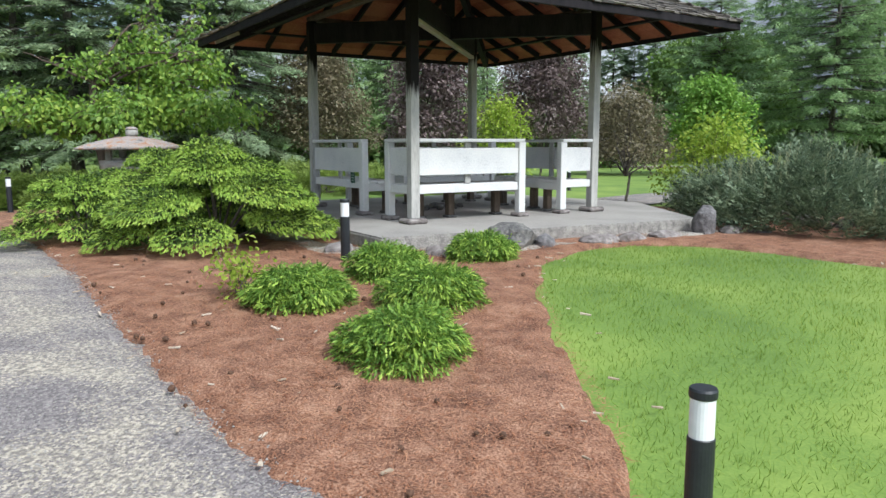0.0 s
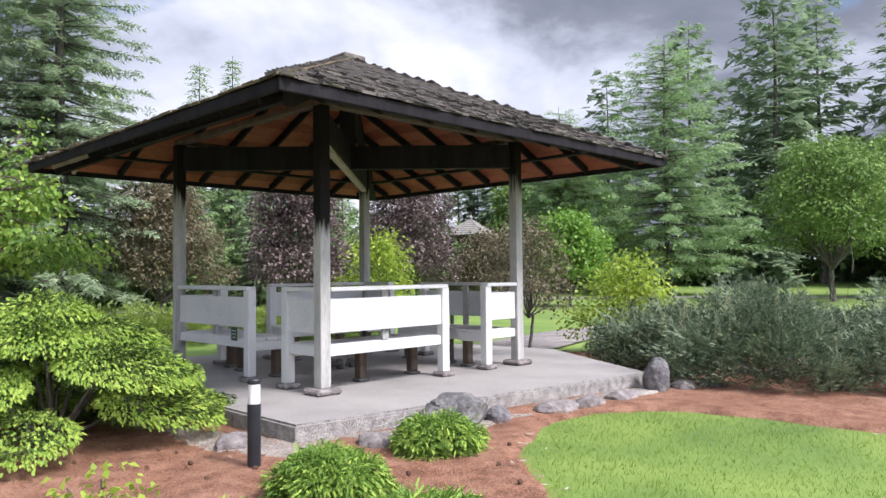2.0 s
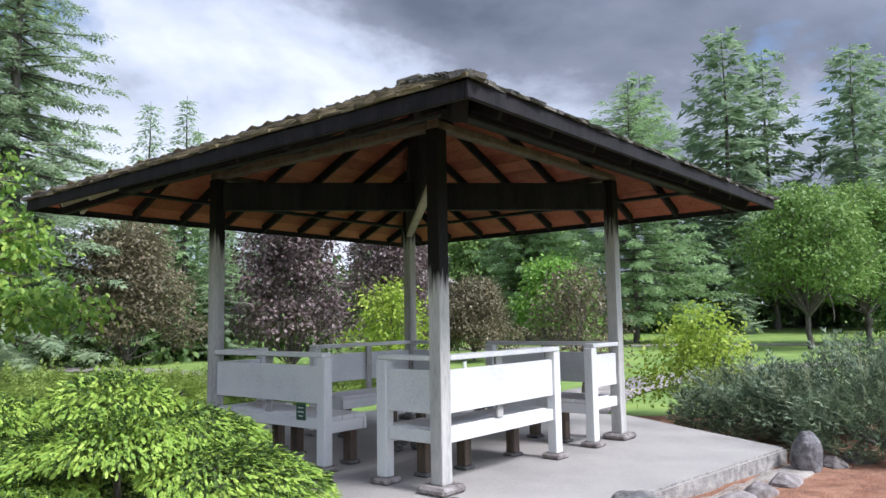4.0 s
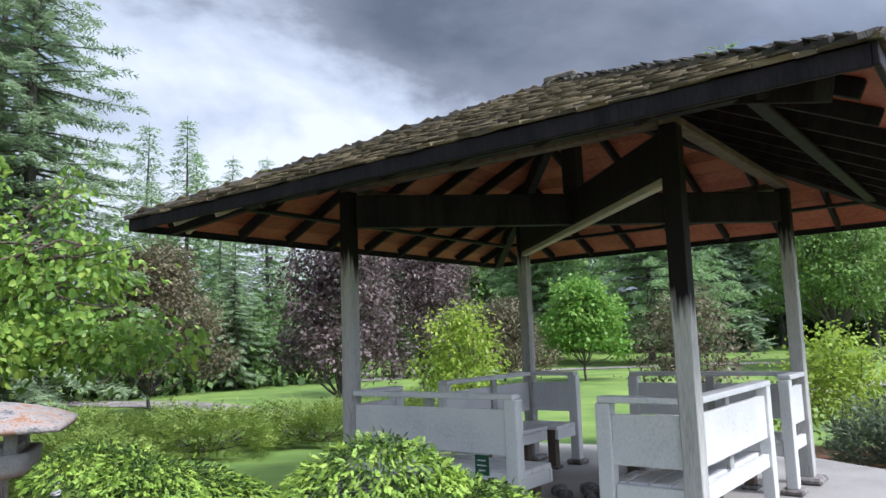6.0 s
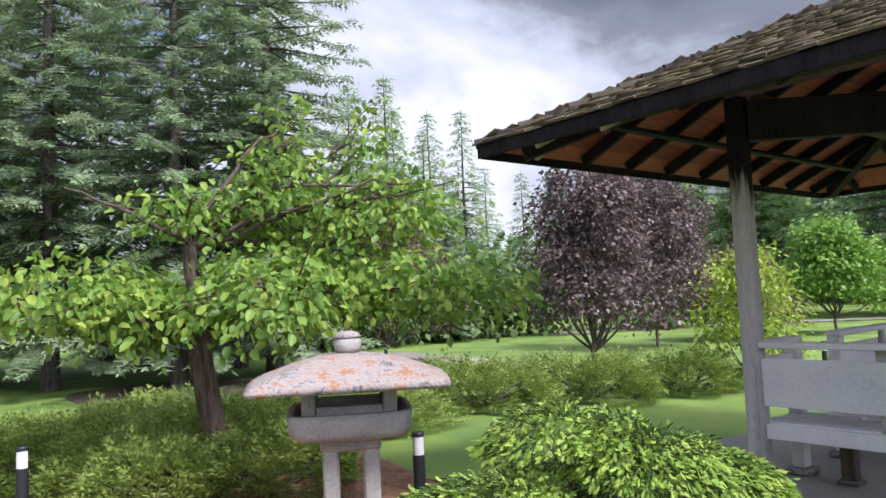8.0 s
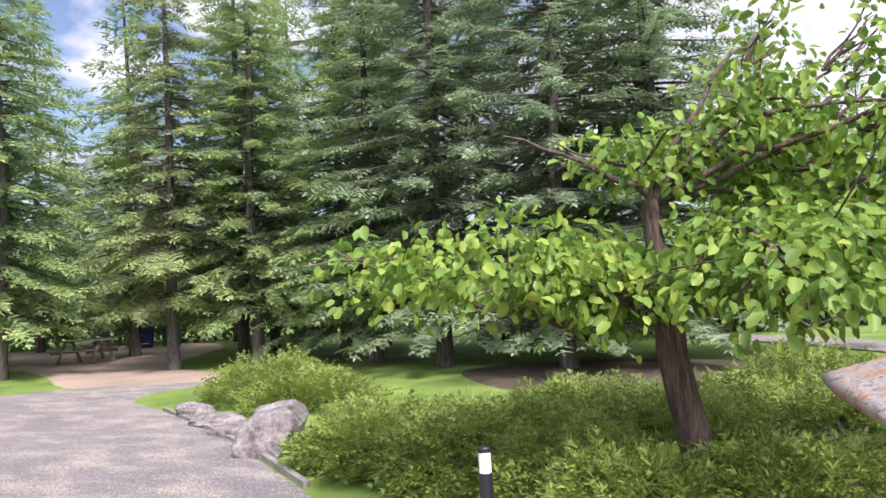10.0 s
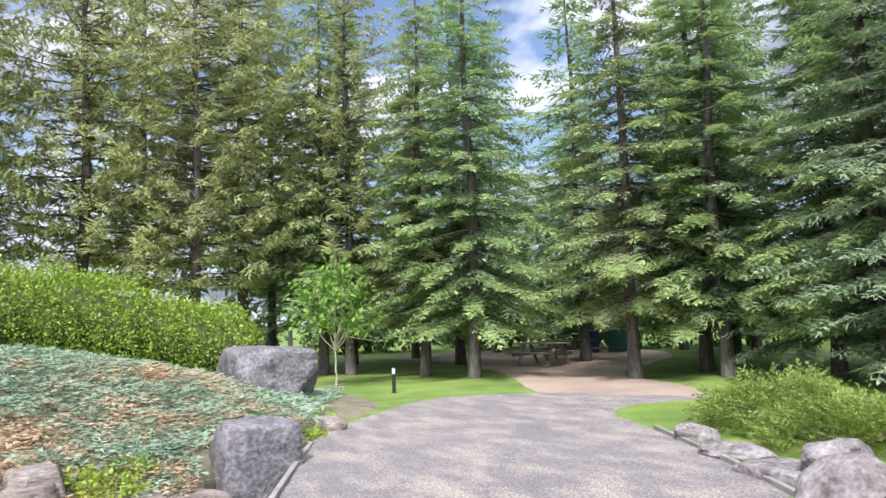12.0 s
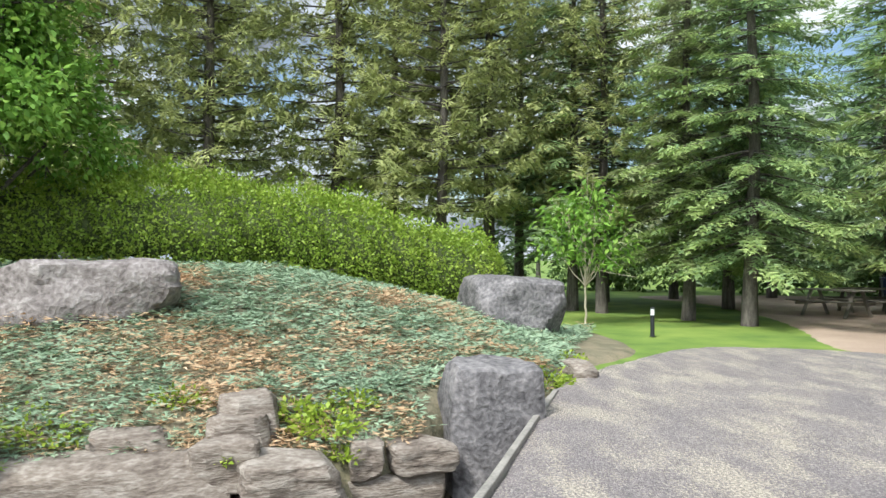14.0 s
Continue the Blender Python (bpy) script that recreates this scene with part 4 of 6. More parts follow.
# ---- rocks beside the path ----
boulder(-17.05, 10.1, -0.55, 0.92, 0.9, 1.56, 8, 11.3, M_ROCK, "tall blocky dark grey boulder standing by the path edge", 16.0, 0.045, cut=1.12)
boulder(-22.75, 11.45, 0.62, 2.0, 1.6, 1.12, 8, 14.1, M_ROCK, "large grey squared boulder on the juniper mound", 9.0, 0.07, cut=1.03)
boulder(-18.95, 5.49, 1.10, 2.05, 1.5, 0.9, -70, 17.2, M_ROCKP, "broad flat-topped pale boulder on the mound", 8.0, 0.14, cut=0.92)
boulder(-12.0, 13.7, 0.40, 0.74, 0.62, 0.56, 25, 21.2, M_ROCKP, "pinkish grey angular boulder beside the path", 7.0, 0.14, cut=0.74)
for k, (x, y, w, h) in enumerate([(-13.1, 14.45, 1.2, 0.24), (-14.2, 14.9, 0.9, 0.22), (-15.3, 15.35, 0.6, 0.28), (-12.75, 14.6, 0.8, 0.5), (-11.7, 14.6, 0.8, 0.3), (-11.2, 14.3, 0.6, 0.25)]):
    boulder(x, y, 0.42, w, w * 0.6, h, 30 * k, 31.5 + k, M_ROCKP, "low grey rock along the path edging", 3.0, 0.15, "rocks by the path", "rock")
for k, (x, y, top, w, d, h, r) in enumerate([(-15.74, 6.65, 0.48, 2.55, 0.85, 0.85, 99), (-15.8, 8.25, 0.45, 0.76, 0.72, 0.30, 106), (-15.78, 8.31, 0.16, 0.95, 0.62, 0.6, 104), (-16.38, 8.88, 0.45, 0.30, 0.55, 0.36, 96),
                                            (-16.52, 9.36, 0.38, 0.60, 0.58, 0.26, 107), (-16.5, 9.09, 0.12, 0.95, 0.55, 0.6, 105), (-16.11, 6.96, 0.60, 0.66, 0.5, 0.4, 97), (-15.96, 7.73, 0.57, 0.55, 0.6, 0.4, 100), (-16.41, 7.86, 0.84, 0.52, 0.42, 0.5, 106),
                                            (-16.19, 7.8, 0.70, 0.5, 0.4, 0.4, 102), (-15.46, 4.76, 0.50, 1.5, 0.9, 0.8, 95), (-19.04, 11.63, 0.72, 0.6, 0.35, 0.3, 15)]):
    boulder(x, y, top - h, w, d, h, r, 51.1 + k * 1.7, M_WALLST, "flat weathered slab of stone in the pond wall", 10.0, 0.10, "pond wall stones", "rock", cut=1.02)
bm = bmesh.new()
bmesh.ops.create_circle(bm, cap_ends=True, radius=1.0, segments=40)
for v in bm.verts:
    v.co = Vector((-13.98 + v.co.x * 5.0, 7.31 + v.co.y * 4.0, -0.22))
tagged(new("water", bm_mesh("water", bm, M_WATER)), "still brown pond water at the foot of the stones", "pond", kind="structure")


def edging(pts, deep=0.12):
    e = thing("path_edging", 0, 0, 0, 0, "weathered grey timber edging along the gravel path", "edging", kind="structure")
    for (x0, y0), (x1, y1) in zip(pts, pts[1:]):
        n = math.hypot(x1 - x0, y1 - y0)
        m = Matrix.Translation((x0, y0, float(ground_z(x0, y0, False)))) @ Matrix.Rotation(math.atan2(y1 - y0, x1 - x0), 4, "Z")
        part("edging_board", boxed(0.004, n - 0.004, -0.03, 0.03, -deep, 0.055, 0.006, m), M_EDGE, e)


edging([(-10.57, 12.75), (-12.27, 13.71), (-13.9, 14.51), (-16.3, 15.56)])
edging([(-10.28, 8.01), (-12.41, 8.8), (-14.62, 9.71), (-16.36, 10.39), (-18, 11.05)], 1.2)


# ---- picnic furniture and bins ----
def picnic_table(x, y, rz):
    t = thing("picnic_table", x, y, float(ground_z(x, y)) + 0.02, rz, "weathered grey wooden picnic table with attached benches", "picnic table", "picnic tables in the clearing")
    for k in range(5):
        part("top_board", boxed(-0.95, 0.95, -0.37 + k * 0.15, -0.23 + k * 0.15, 0.72, 0.76, 0.006), M_TABLE, t)
    for sy in (-1, 1):
        part("bench_board", boxed(-0.95, 0.95, sy * 0.68 - 0.13, sy * 0.68 + 0.13, 0.42, 0.46, 0.006), M_TABLE, t)
    for sx in (-0.65, 0.65):
        part("cross_beam", boxed(sx - 0.02, sx + 0.02, -0.78, 0.78, 0.33, 0.42, 0.004), M_TABLE, t)
        for sy in (-1, 1):
            part("leg", boxed(-0.05, 0.05, -0.02, 0.02, 0, 0.86, 0.004, pose(sx + 0.045, sy * 0.55, 0, sy * 28, 0, 0)), M_TABLE, t)
    return t


tb = picnic_table(-28.98, 21.92, 20)
copy_thing(tb, pose(-30.66, 24.11, 0.5, 0, 0, 75))


def wheeled_bin(x, y, rz, mat, label):
    z = float(ground_z(x, y)) + 0.02
    b = thing("waste_bin", x, y, z, rz, label, "waste bin", "bins at the clearing")
    bm = bmesh.new()
    g = box(bm, -0.42, 0.42, -0.36, 0.36, 0.05, 0.92, 0.0)
    for v in g:
        s = 0.82 + 0.18 * (v.co.z / 0.92)
        v.co.x *= s
        v.co.y *= s
    bmesh.ops.bevel(bm, geom=list(bm.edges), offset=0.03, segments=2, affect="EDGES")
    part("body", bm, mat, b)
    part("lid", boxed(-0.45, 0.45, -0.40, 0.38, 0.925, 0.99, 0.03), mat, b)
    for sx in (-1, 1):
        part("wheel", lathe([(0.08, -0.03), (0.09, -0.02), (0.09, 0.02), (0.08, 0.03)], 16), M_BLACK, b, at=pose(sx * 0.30, 0.30, 0.09, 0, 90, 0))


wheeled_bin(-34.09, 27.7, 60, M_BLUE, "dark blue plastic waste bin standing at the clearing")
wheeled_bin(-33.57, 28.75, 62, M_TEAL, "dark green plastic waste bin standing at the clearing")


def far_hut():
    x, y = 2.55, 57.0
    h = thing("garden_hut", x, y, float(ground_z(x, y)), 20, "small far garden shelter with a grey hipped roof", "shelter")
    for sx in (-1, 1):
        for sy in (-1, 1):
            part("post", boxed(sx * 1.1 - 0.09, sx * 1.1 + 0.09, sy * 1.1 - 0.09, sy * 1.1 + 0.09, 0, 3.6, 0.01), M_DARK, h)
    part("body", boxed(-0.9, 0.9, -0.9, 0.9, 0, 3.5, 0.02), M_DARK, h)
    for k in range(8):
        r0 = 2.35 - 0.28 * k
        part("roof_course", lathe([(r0, 3.6 + 0.15 * k), (r0, 3.66 + 0.15 * k), (max(r0 - 0.31, 0.04), 3.77 + 0.15 * k)], 4), M_EDGE, h)
    part("finial", lathe([(0.12, 4.8), (0.16, 4.95), (0.05, 5.15)], 10), M_EDGE, h)


far_hut()

# ---- trees and shrubs ----


def conifer_meshes(name, H, R, clear, mat, seed, dens=1.0, droop=0.35, frond=0.62, whorl=0.42, power=0.85, n=3, brk=M_BARK, r0=None, tipup=0.25, wide=0.85, per=10.0, limbs=True, tip=None, loose=0.30):
    """A trunk with its limbs, and a crown of layered drooping sprays."""
    rng = np.random.default_rng(seed)
    r0 = r0 or 0.009 * H + 0.045
    zt = np.linspace(-0.1, H, 14)
    wob = 0.05 * np.sin(zt * 0.7 + seed)
    trunk = [(np.c_[wob, 0.6 * wob, zt], np.maximum(r0 * (1 - zt / H) ** 0.8, 0.012) * np.where(zt < 0.3, 1.2, 1.0))]
    boughs = []
    P, D, U, Ls, T = [], [], [], [], []
    z = clear
    while z < H * 0.985:
        q = (z - clear) / (H - clear)
        rl = R * (1 - q) ** power * (0.72 + 0.28 * min(1, q * 8))
        nb = max(4, int((5 + 3.2 * rl ** 0.5) * dens))
        a0 = rng.uniform(0, 6.28)
        for k in range(nb):
            a = a0 + 6.28 * k / nb + rng.normal() * 0.22
            ln = max(0.18, rl * rng.uniform(0.62, 1.12))
            zz = z + rng.uniform(-0.24, 0.24) * whorl
            m = max(3, int(ln / 0.32) + 2)
            s = np.linspace(0, 1, m)
            rise = 0.18 * (q - 0.25)
            pz = zz + ln * (rise * s - droop * (1 - q * 0.75) * s ** 1.4 + tipup * 0.35 * s ** 4)
            bx, by = math.cos(a), math.sin(a)
            pts = np.c_[bx * ln * s, by * ln * s, pz]
            if limbs and ln > 1.15:
                boughs.append((pts[: m - 1], np.linspace(0.022 + 0.008 * ln, 0.006, m - 1)))
            cnt = max(4, int(ln * per * dens))
            t = rng.uniform(0.02, 1.0, cnt) ** 0.7
            c = np.stack([np.interp(t, s, pts[:, i]) for i in range(3)], 1)
            sg = rng.choice([-1, 1], cnt)
            ang = a + sg * rng.uniform(0.25, 1.15, cnt) * (1.05 - 0.55 * t)
            dz = -rng.uniform(0.05, 0.55, cnt) * (1 - 0.6 * q)
            T.append((t > 0.55) & (rng.uniform(size=cnt) < 0.74))
            D.append(np.c_[np.cos(ang), np.sin(ang), dz])
            P.append(c + rng.normal(size=(cnt, 3)) * [0.03, 0.03, 0.03])
            U.append(np.c_[rng.normal(size=(cnt, 2)) * loose, np.ones(cnt)])
            Ls.append(frond * rng.uniform(0.55, 1.15, cnt) * (0.55 + 0.45 * (1 - q)))
        z += whorl * rng.uniform(0.8, 1.2) * (1 - 0.35 * q)
    P, D, U, Ls = np.concatenate(P), np.concatenate(D), np.concatenate(U), np.concatenate(Ls)
    V, F = fronds(P, D, U, Ls, Ls * wide, n, 0.2)
    crown = fast_mesh(name + "_crown", V, F, mat)
    if tip:
        crown.materials.append(tip)
        crown.polygons.foreach_set("material_index", np.repeat(np.concatenate(T).astype(np.int32), len(F) // len(P)))
    tv, tf = tube_arrays(trunk, 8)
    if boughs:
        tv, tf = joined([(tv, tf), tube_arrays(boughs, 3)])
    return fast_mesh(name + "_trunk", tv, tf, brk), crown


def place_tree(name, meshes, x, y, rz=0, s=1.0, label="", category="tree", group="", names=("trunk", "crown")):
    t = thing(name, x, y, float(ground_z(x, y)), rz, label, category, group)
    t.scale = (s, s, s)
    for nm, me in zip(names, meshes):
        o = part(nm, me, parent=t)
        if nm.endswith("mass"):
            o["kind"] = "stuff"
    return t


SP_A = conifer_meshes("spruce_a", 14.5, 2.9, 1.9, M_SPRUCE, 11, 1.1, frond=0.50, whorl=0.64, per=17, wide=1.05, tip=M_SPTIP)
SP_B = conifer_meshes("spruce_b", 15.5, 3.7, 1.3, M_SPRUCE2, 12, 1.05, 0.28, 0.44, 0.60, per=18, wide=1.25, tip=M_SPTIP2)
SP_C = conifer_meshes("spruce_c", 13.0, 2.4, 2.1, M_BROWNSP, 13, 1.1, frond=0.54, whorl=0.58, per=18, wide=1.15, tip=M_SPTIP)
SP_L = conifer_meshes("spruce_l", 15.0, 2.7, 2.3, M_SPRUCE, 14, 0.72, 0.35, 1.0, 0.5, n=2, wide=1.1, per=8)
SP_F = conifer_meshes("spruce_f", 14.0, 2.9, 0.6, M_FARW, 15, 0.6, 0.3, 1.6, 0.7, n=1, wide=1.7, per=9, limbs=False)
PINE = conifer_meshes("pine", 16.0, 3.0, 3.2, M_PINE, 16, 0.85, -0.02, 0.5, 0.6, 0.42, n=2, tipup=0.6, wide=1.3, per=15, loose=0.6)
PINE_F = conifer_meshes("pine_f", 17.0, 2.9, 3.5, M_FARW, 18, 0.7, -0.02, 1.3, 0.8, 0.45, n=1, tipup=0.6, wide=1.4, per=6, limbs=False)
LARCH = conifer_meshes("larch", 14.0, 4.8, 1.8, M_LARCH, 17, 0.95, 0.16, 0.75, 0.62, 0.5, n=3, wide=0.8, per=14, loose=0.7)

L_SP = "tall green spruce with drooping layered boughs"
for me, x, y, r, s in [(SP_A, -26.29, 18, 10, 1.0), (SP_C, -27.99, 17.18, 60, 1.0), (SP_C, -22.74, 20.64, 130, 1.02), (SP_A, -21.49, 22.41, 200, 0.98), (SP_A, -23.18, 23.5, 300, 1.05), (SP_B, -19.6, 24.02, 45, 0.9),
                       (SP_B, -15.08, 22.12, 90, 1.0), (SP_A, -17.53, 22.69, 250, 0.95), (SP_B, -12.0, 21.9, 160, 0.95), (SP_B, -10.4, 23.5, 20, 1.0)]:
    place_tree("spruce", me, x, y, r, s, L_SP + (" and browning inner twigs" if me is SP_C else ", bluish tips" if me is SP_B else " over the grass"), "spruce", "tall spruces")
for x, y, r, s in [(-29.74, 24.21, 20, 1.0), (-32.26, 20.46, 80, 1.05), (-25.23, 26.84, 140, 1.0), (-21.09, 27.9, 200, 1.1), (-16.67, 26.92, 260, 1.05), (-12.5, 26.46, 320, 1.1), (-36.29, 17.68, 10, 1.0), (-32.75, 31.68, 60, 1.1), (-27.83, 30.65, 110, 1.1),
                   (-38.92, 25.82, 77, 1.1), (-31.53, 15.15, 150, 0.95), (-37.92, 21.18, 190, 1.0), (-11.5, 47.5, 0, 0.85), (-14.0, 49, 80, 0.7), (-6.5, 50, 80, 0.62), (-9.3, 46, 30, 0.8), (-11.2, 43.5, 60, 0.9), (-7.4, 45, 210, 0.78), (-13.4, 44.5, 140, 0.9)]:
    place_tree("spruce", SP_L, x, y, r, s, "dark green spruce standing behind the front row", "spruce", "spruces behind")
for x, y, r, s in [(-29.65, 4.69, 0, 0.95), (-30.8, 8.03, 50, 1.0), (-29.78, 10.94, 110, 0.95), (-31.81, 12.57, 170, 1.02), (-29, 1.4, 220, 1.0), (-34.29, 3.69, 270, 1.05), (-35.13, 9.81, 310, 1.05), (-27.37, -2.1, 20, 1.0), (-32.73, -0.51, 70, 1.1), (-36.13, 14.45, 130, 1.0), (-30.56, 15.75, 10, 0.9)]:
    place_tree("pine", PINE, x, y, r, s, "tall straight pine with open olive-green crown", "pine", "tall pines")
place_tree("larch", LARCH, 12.3, 42.0, 0, 1.0, "broad soft green larch with dark trunk on the lawn", "larch")
place_tree("larch", LARCH, 7.5, 47.0, 100, 0.8, "soft green larch behind the far path", "larch")
for k, (x, y, s) in enumerate([(23, 52, 1.25), (27, 54, 1.2), (31, 50, 1.15), (20, 60, 1.2), (36, 55, 1.2), (14, 62, 1.0), (28, 62, 1.25)]):
    place_tree("pine", PINE_F, x, y, 50 * k, s, "tall far pine with a sparse dark crown", "pine", "far pines")
rngf = np.random.default_rng(3)
for k in range(68):
    a = math.radians(-75 + 330 * (k + rngf.uniform(-0.4, 0.4)) / 68)
    rr = rngf.uniform(50, 66)
    x, y = -6 + rr * math.sin(a), 8 + rr * math.cos(a)
    place_tree("spruce", SP_F if k % 3 else PINE_F, x, y, rngf.uniform(0, 360), rngf.uniform(0.62, 0.95) * (0.7 if -15 < x < 14 and y > 40 else 1.0), "distant dark conifer in the surrounding woods", "conifer", "surrounding woods")


for x, y, r, sc in [(-13.5, 33.0, 40, 0.62), (-10.6, 34.5, 150, 0.55), (-4.4, 37.5, 260, 0.46), (-1.2, 40.0, 10, 0.5), (-8.6, 38.0, 90, 0.6)]:
    place_tree("spruce", SP_L, x, y, r, sc, "dark green spruce closing the garden behind the purple trees", "spruce", "spruces behind")
for x, y, r, sc in [(-1.5, 65.0, 10, 0.8), (2.0, 67.0, 80, 0.85), (5.2, 65.0, 150, 0.8), (8.0, 67.5, 230, 0.85)]:
    place_tree("spruce", SP_F, x, y, r, sc, "distant dark conifer behind the far shelter", "conifer", "surrounding woods")
place_tree("larch", LARCH, -37.0, 29.5, 40, 0.85, "soft green larch standing behind the clearing", "larch")
place_tree("blue_spruce", SP_B, -7.3, 33.5, 30, 0.42, "small silvery blue spruce behind the purple trees", "spruce")


def crown_leaves(pads, dens, ll, lw, seed, flat=0.5, hang=0.35, oval=False):
    """Leaves in clumps on an ellipsoid shell; pads: (x, y, z, rx, ry, rz)."""
    rng = np.random.default_rng(seed)
    PP, DD, NN = [], [], []
    for x, y, z, rx, ry, rz in pads:
        area = (rx * ry + rx * rz + ry * rz) * 4.2
        k = max(6, int(area * dens / 9))
        d = unit(rng.normal(size=(k, 3)))
        c = np.array([x, y, z]) + d * np.array([rx, ry, rz]) * rng.uniform(0.45, 1.08, (k, 1)) ** 0.6
        for j in range(9):
            PP.append(c + rng.normal(size=(k, 3)) * (0.05 + ll * 0.9) * np.array([1, 1, 0.7]))
            h = unit(d * np.array([1, 1, 0.4]) + rng.normal(size=(k, 3)) * 0.7)
            h[:, 2] -= hang
            DD.append(h)
            NN.append(np.c_[rng.normal(size=(k, 2)) * (1 - flat), np.ones(k) * 0.9 + rng.normal(size=k) * 0.3])
    P, D, Nn = np.concatenate(PP), np.concatenate(DD), np.concatenate(NN)
    q = rng.uniform(0.6, 1.25, len(P))
    if oval:
        return ovals(P, D, Nn, ll * q, lw * q, 0.18, 0.25)
    return leaves(P, D, Nn, ll * q, lw * q)


def limb(rng, a, b, r0, r1, bend=0.15, n=7):
    s = np.linspace(0, 1, n)[:, None]
    a, b = np.array(a, float), np.array(b, float)
    ln = np.linalg.norm(b - a)
    off = rng.normal(size=3) * bend * ln
    p = a + (b - a) * s + off * (s * (1 - s)) * 1.6 + rng.normal(size=(n, 3)) * 0.018 * ln * (s * (1 - s) * 4)
    return (p, np.linspace(r0, r1, n))


def broadleaf(name, x, y, H, R, mat, seed, label, category="tree", dens=220, ll=0.10, lw=0.065, stem=0.3, bark=M_BARK, rad=0.05, group="", squash=1.0, npad=14):
    rng = np.random.default_rng(seed)
    hs = H * stem
    limbs = [limb(rng, (0, 0, -0.05), (rng.normal() * 0.05, rng.normal() * 0.05, hs), rad, rad * 0.75, 0.06)]
    pads = []
    for k in range(npad):
        a = 2.4 * k + rng.uniform(-0.4, 0.4)
        q = (k + 0.5) / npad
        rr = R * (0.72 - 0.45 * q) * rng.uniform(0.7, 1.1) if k < npad - 1 else 0.05
        zc = hs + (H - hs) * (0.18 + 0.68 * q)
        c = np.array([rr * math.cos(a), rr * math.sin(a), zc])
        limbs.append(limb(rng, (0, 0, hs * 0.95), c, rad * 0.55, rad * 0.12, 0.18))
        for _ in range(3):
            e = c + rng.normal(size=3) * R * 0.3
            limbs.append(limb(rng, c * 0.75 + np.array([0, 0, hs * 0.2]), e, rad * 0.2, 0.004, 0.15, 5))
        pr = R * rng.uniform(0.26, 0.44)
        pads.append((*c, pr, pr, pr * 0.72 * squash))
    V, F = crown_leaves(pads, dens, ll, lw, seed + 1)
    tv, tf = tube_arrays(limbs, 6)
    return place_tree(name, (fast_mesh(name + "_limbs", tv, tf, bark), fast_mesh(name + "_leaves", V, F, mat)), x, y, 0, 1, label, category, group)


L_PU = "purple-leaved ornamental tree with dark glossy foliage"
broadleaf("purple_tree", -3.3, 20.6, 4.3, 1.5, M_PURPLE, 40, L_PU + " behind the gazebo", dens=230, stem=0.12, group="purple-leaved trees", npad=20)
broadleaf("purple_tree", -7.9, 24.4, 4.4, 1.9, M_PURPG, 41, L_PU + " by the path", dens=220, stem=0.12, group="purple-leaved trees", npad=20)
broadleaf("purple_tree", -1.0, 27.4, 5.2, 2.0, M_PURPLE, 42, L_PU + " on the lawn", dens=200, stem=0.12, group="purple-leaved trees", npad=20)
broadleaf("purple_tree", 1.9, 29.5, 2.8, 1.7, M_PURPG, 43, L_PU + " near the maple", dens=240, stem=0.12, group="purple-leaved trees", npad=20)
broadleaf("burgundy_shrub", 1.45, 15.2, 2.2, 0.85, M_PURPG, 44, "open burgundy shrub with many stems beside the slab", "shrub", 260, 0.06, 0.04, 0.25, rad=0.03)
broadleaf("lime_shrub", -1.2, 18.3, 2.2, 0.85, M_LIME, 45, "bright lime-green young shrub behind the benches", "shrub", 260, 0.10, 0.05, 0.12, rad=0.025)
broadleaf("maple", 5.0, 30.6, 3.6, 1.7, M_MAPLE, 46, "small bright green maple on the lawn", "maple", 200, 0.15, 0.10, 0.15)
broadleaf("golden_shrub", 2.9, 14.2, 1.45, 0.9, M_LIME, 47, "yellow-green flowering shrub above the dwarf pines", "shrub", 300, 0.07, 0.045, 0.1, rad=0.02)
broadleaf("garden_tree", 15.8, 32.3, 7.0, 3.3, M_LEAFD, 48, "rounded mid-green garden tree beside the far path", dens=75, ll=0.17, lw=0.10, stem=0.2, rad=0.12, npad=22, squash=0.5)
broadleaf("garden_tree", 21.2, 36.4, 7.4, 3.6, M_LEAFD, 49, "rounded green garden tree farther along the lawn", dens=70, ll=0.2, lw=0.12, stem=0.2, rad=0.12, npad=22)
broadleaf("green_tree", 9.0, 49.0, 7.5, 3.2, M_LEAFD, 50, "green broadleaf tree before the woods", dens=40, ll=0.36, lw=0.23, stem=0.15, rad=0.15, npad=22)
broadleaf("green_tree", 7.4, 61.0, 8.5, 3.6, M_LEAFD, 51, "green broadleaf tree before the woods", dens=40, ll=0.36, lw=0.23, stem=0.15, rad=0.15, npad=22)
broadleaf("sapling", -26.53, 14.01, 3.5, 1.3, M_MAPLE, 52, "young bright green tree with a slim pale trunk on the lawn", "tree", 75, 0.20, 0.08, 0.28, M_PALE, 0.03, squash=0.42, npad=11)
broadleaf("leafy_tree", -21.52, 2.7, 6.5, 2.3, M_MAPLE, 53, "bright green leafy tree beside the mound", dens=190, ll=0.14, lw=0.08, stem=0.15, rad=0.09, npad=22)


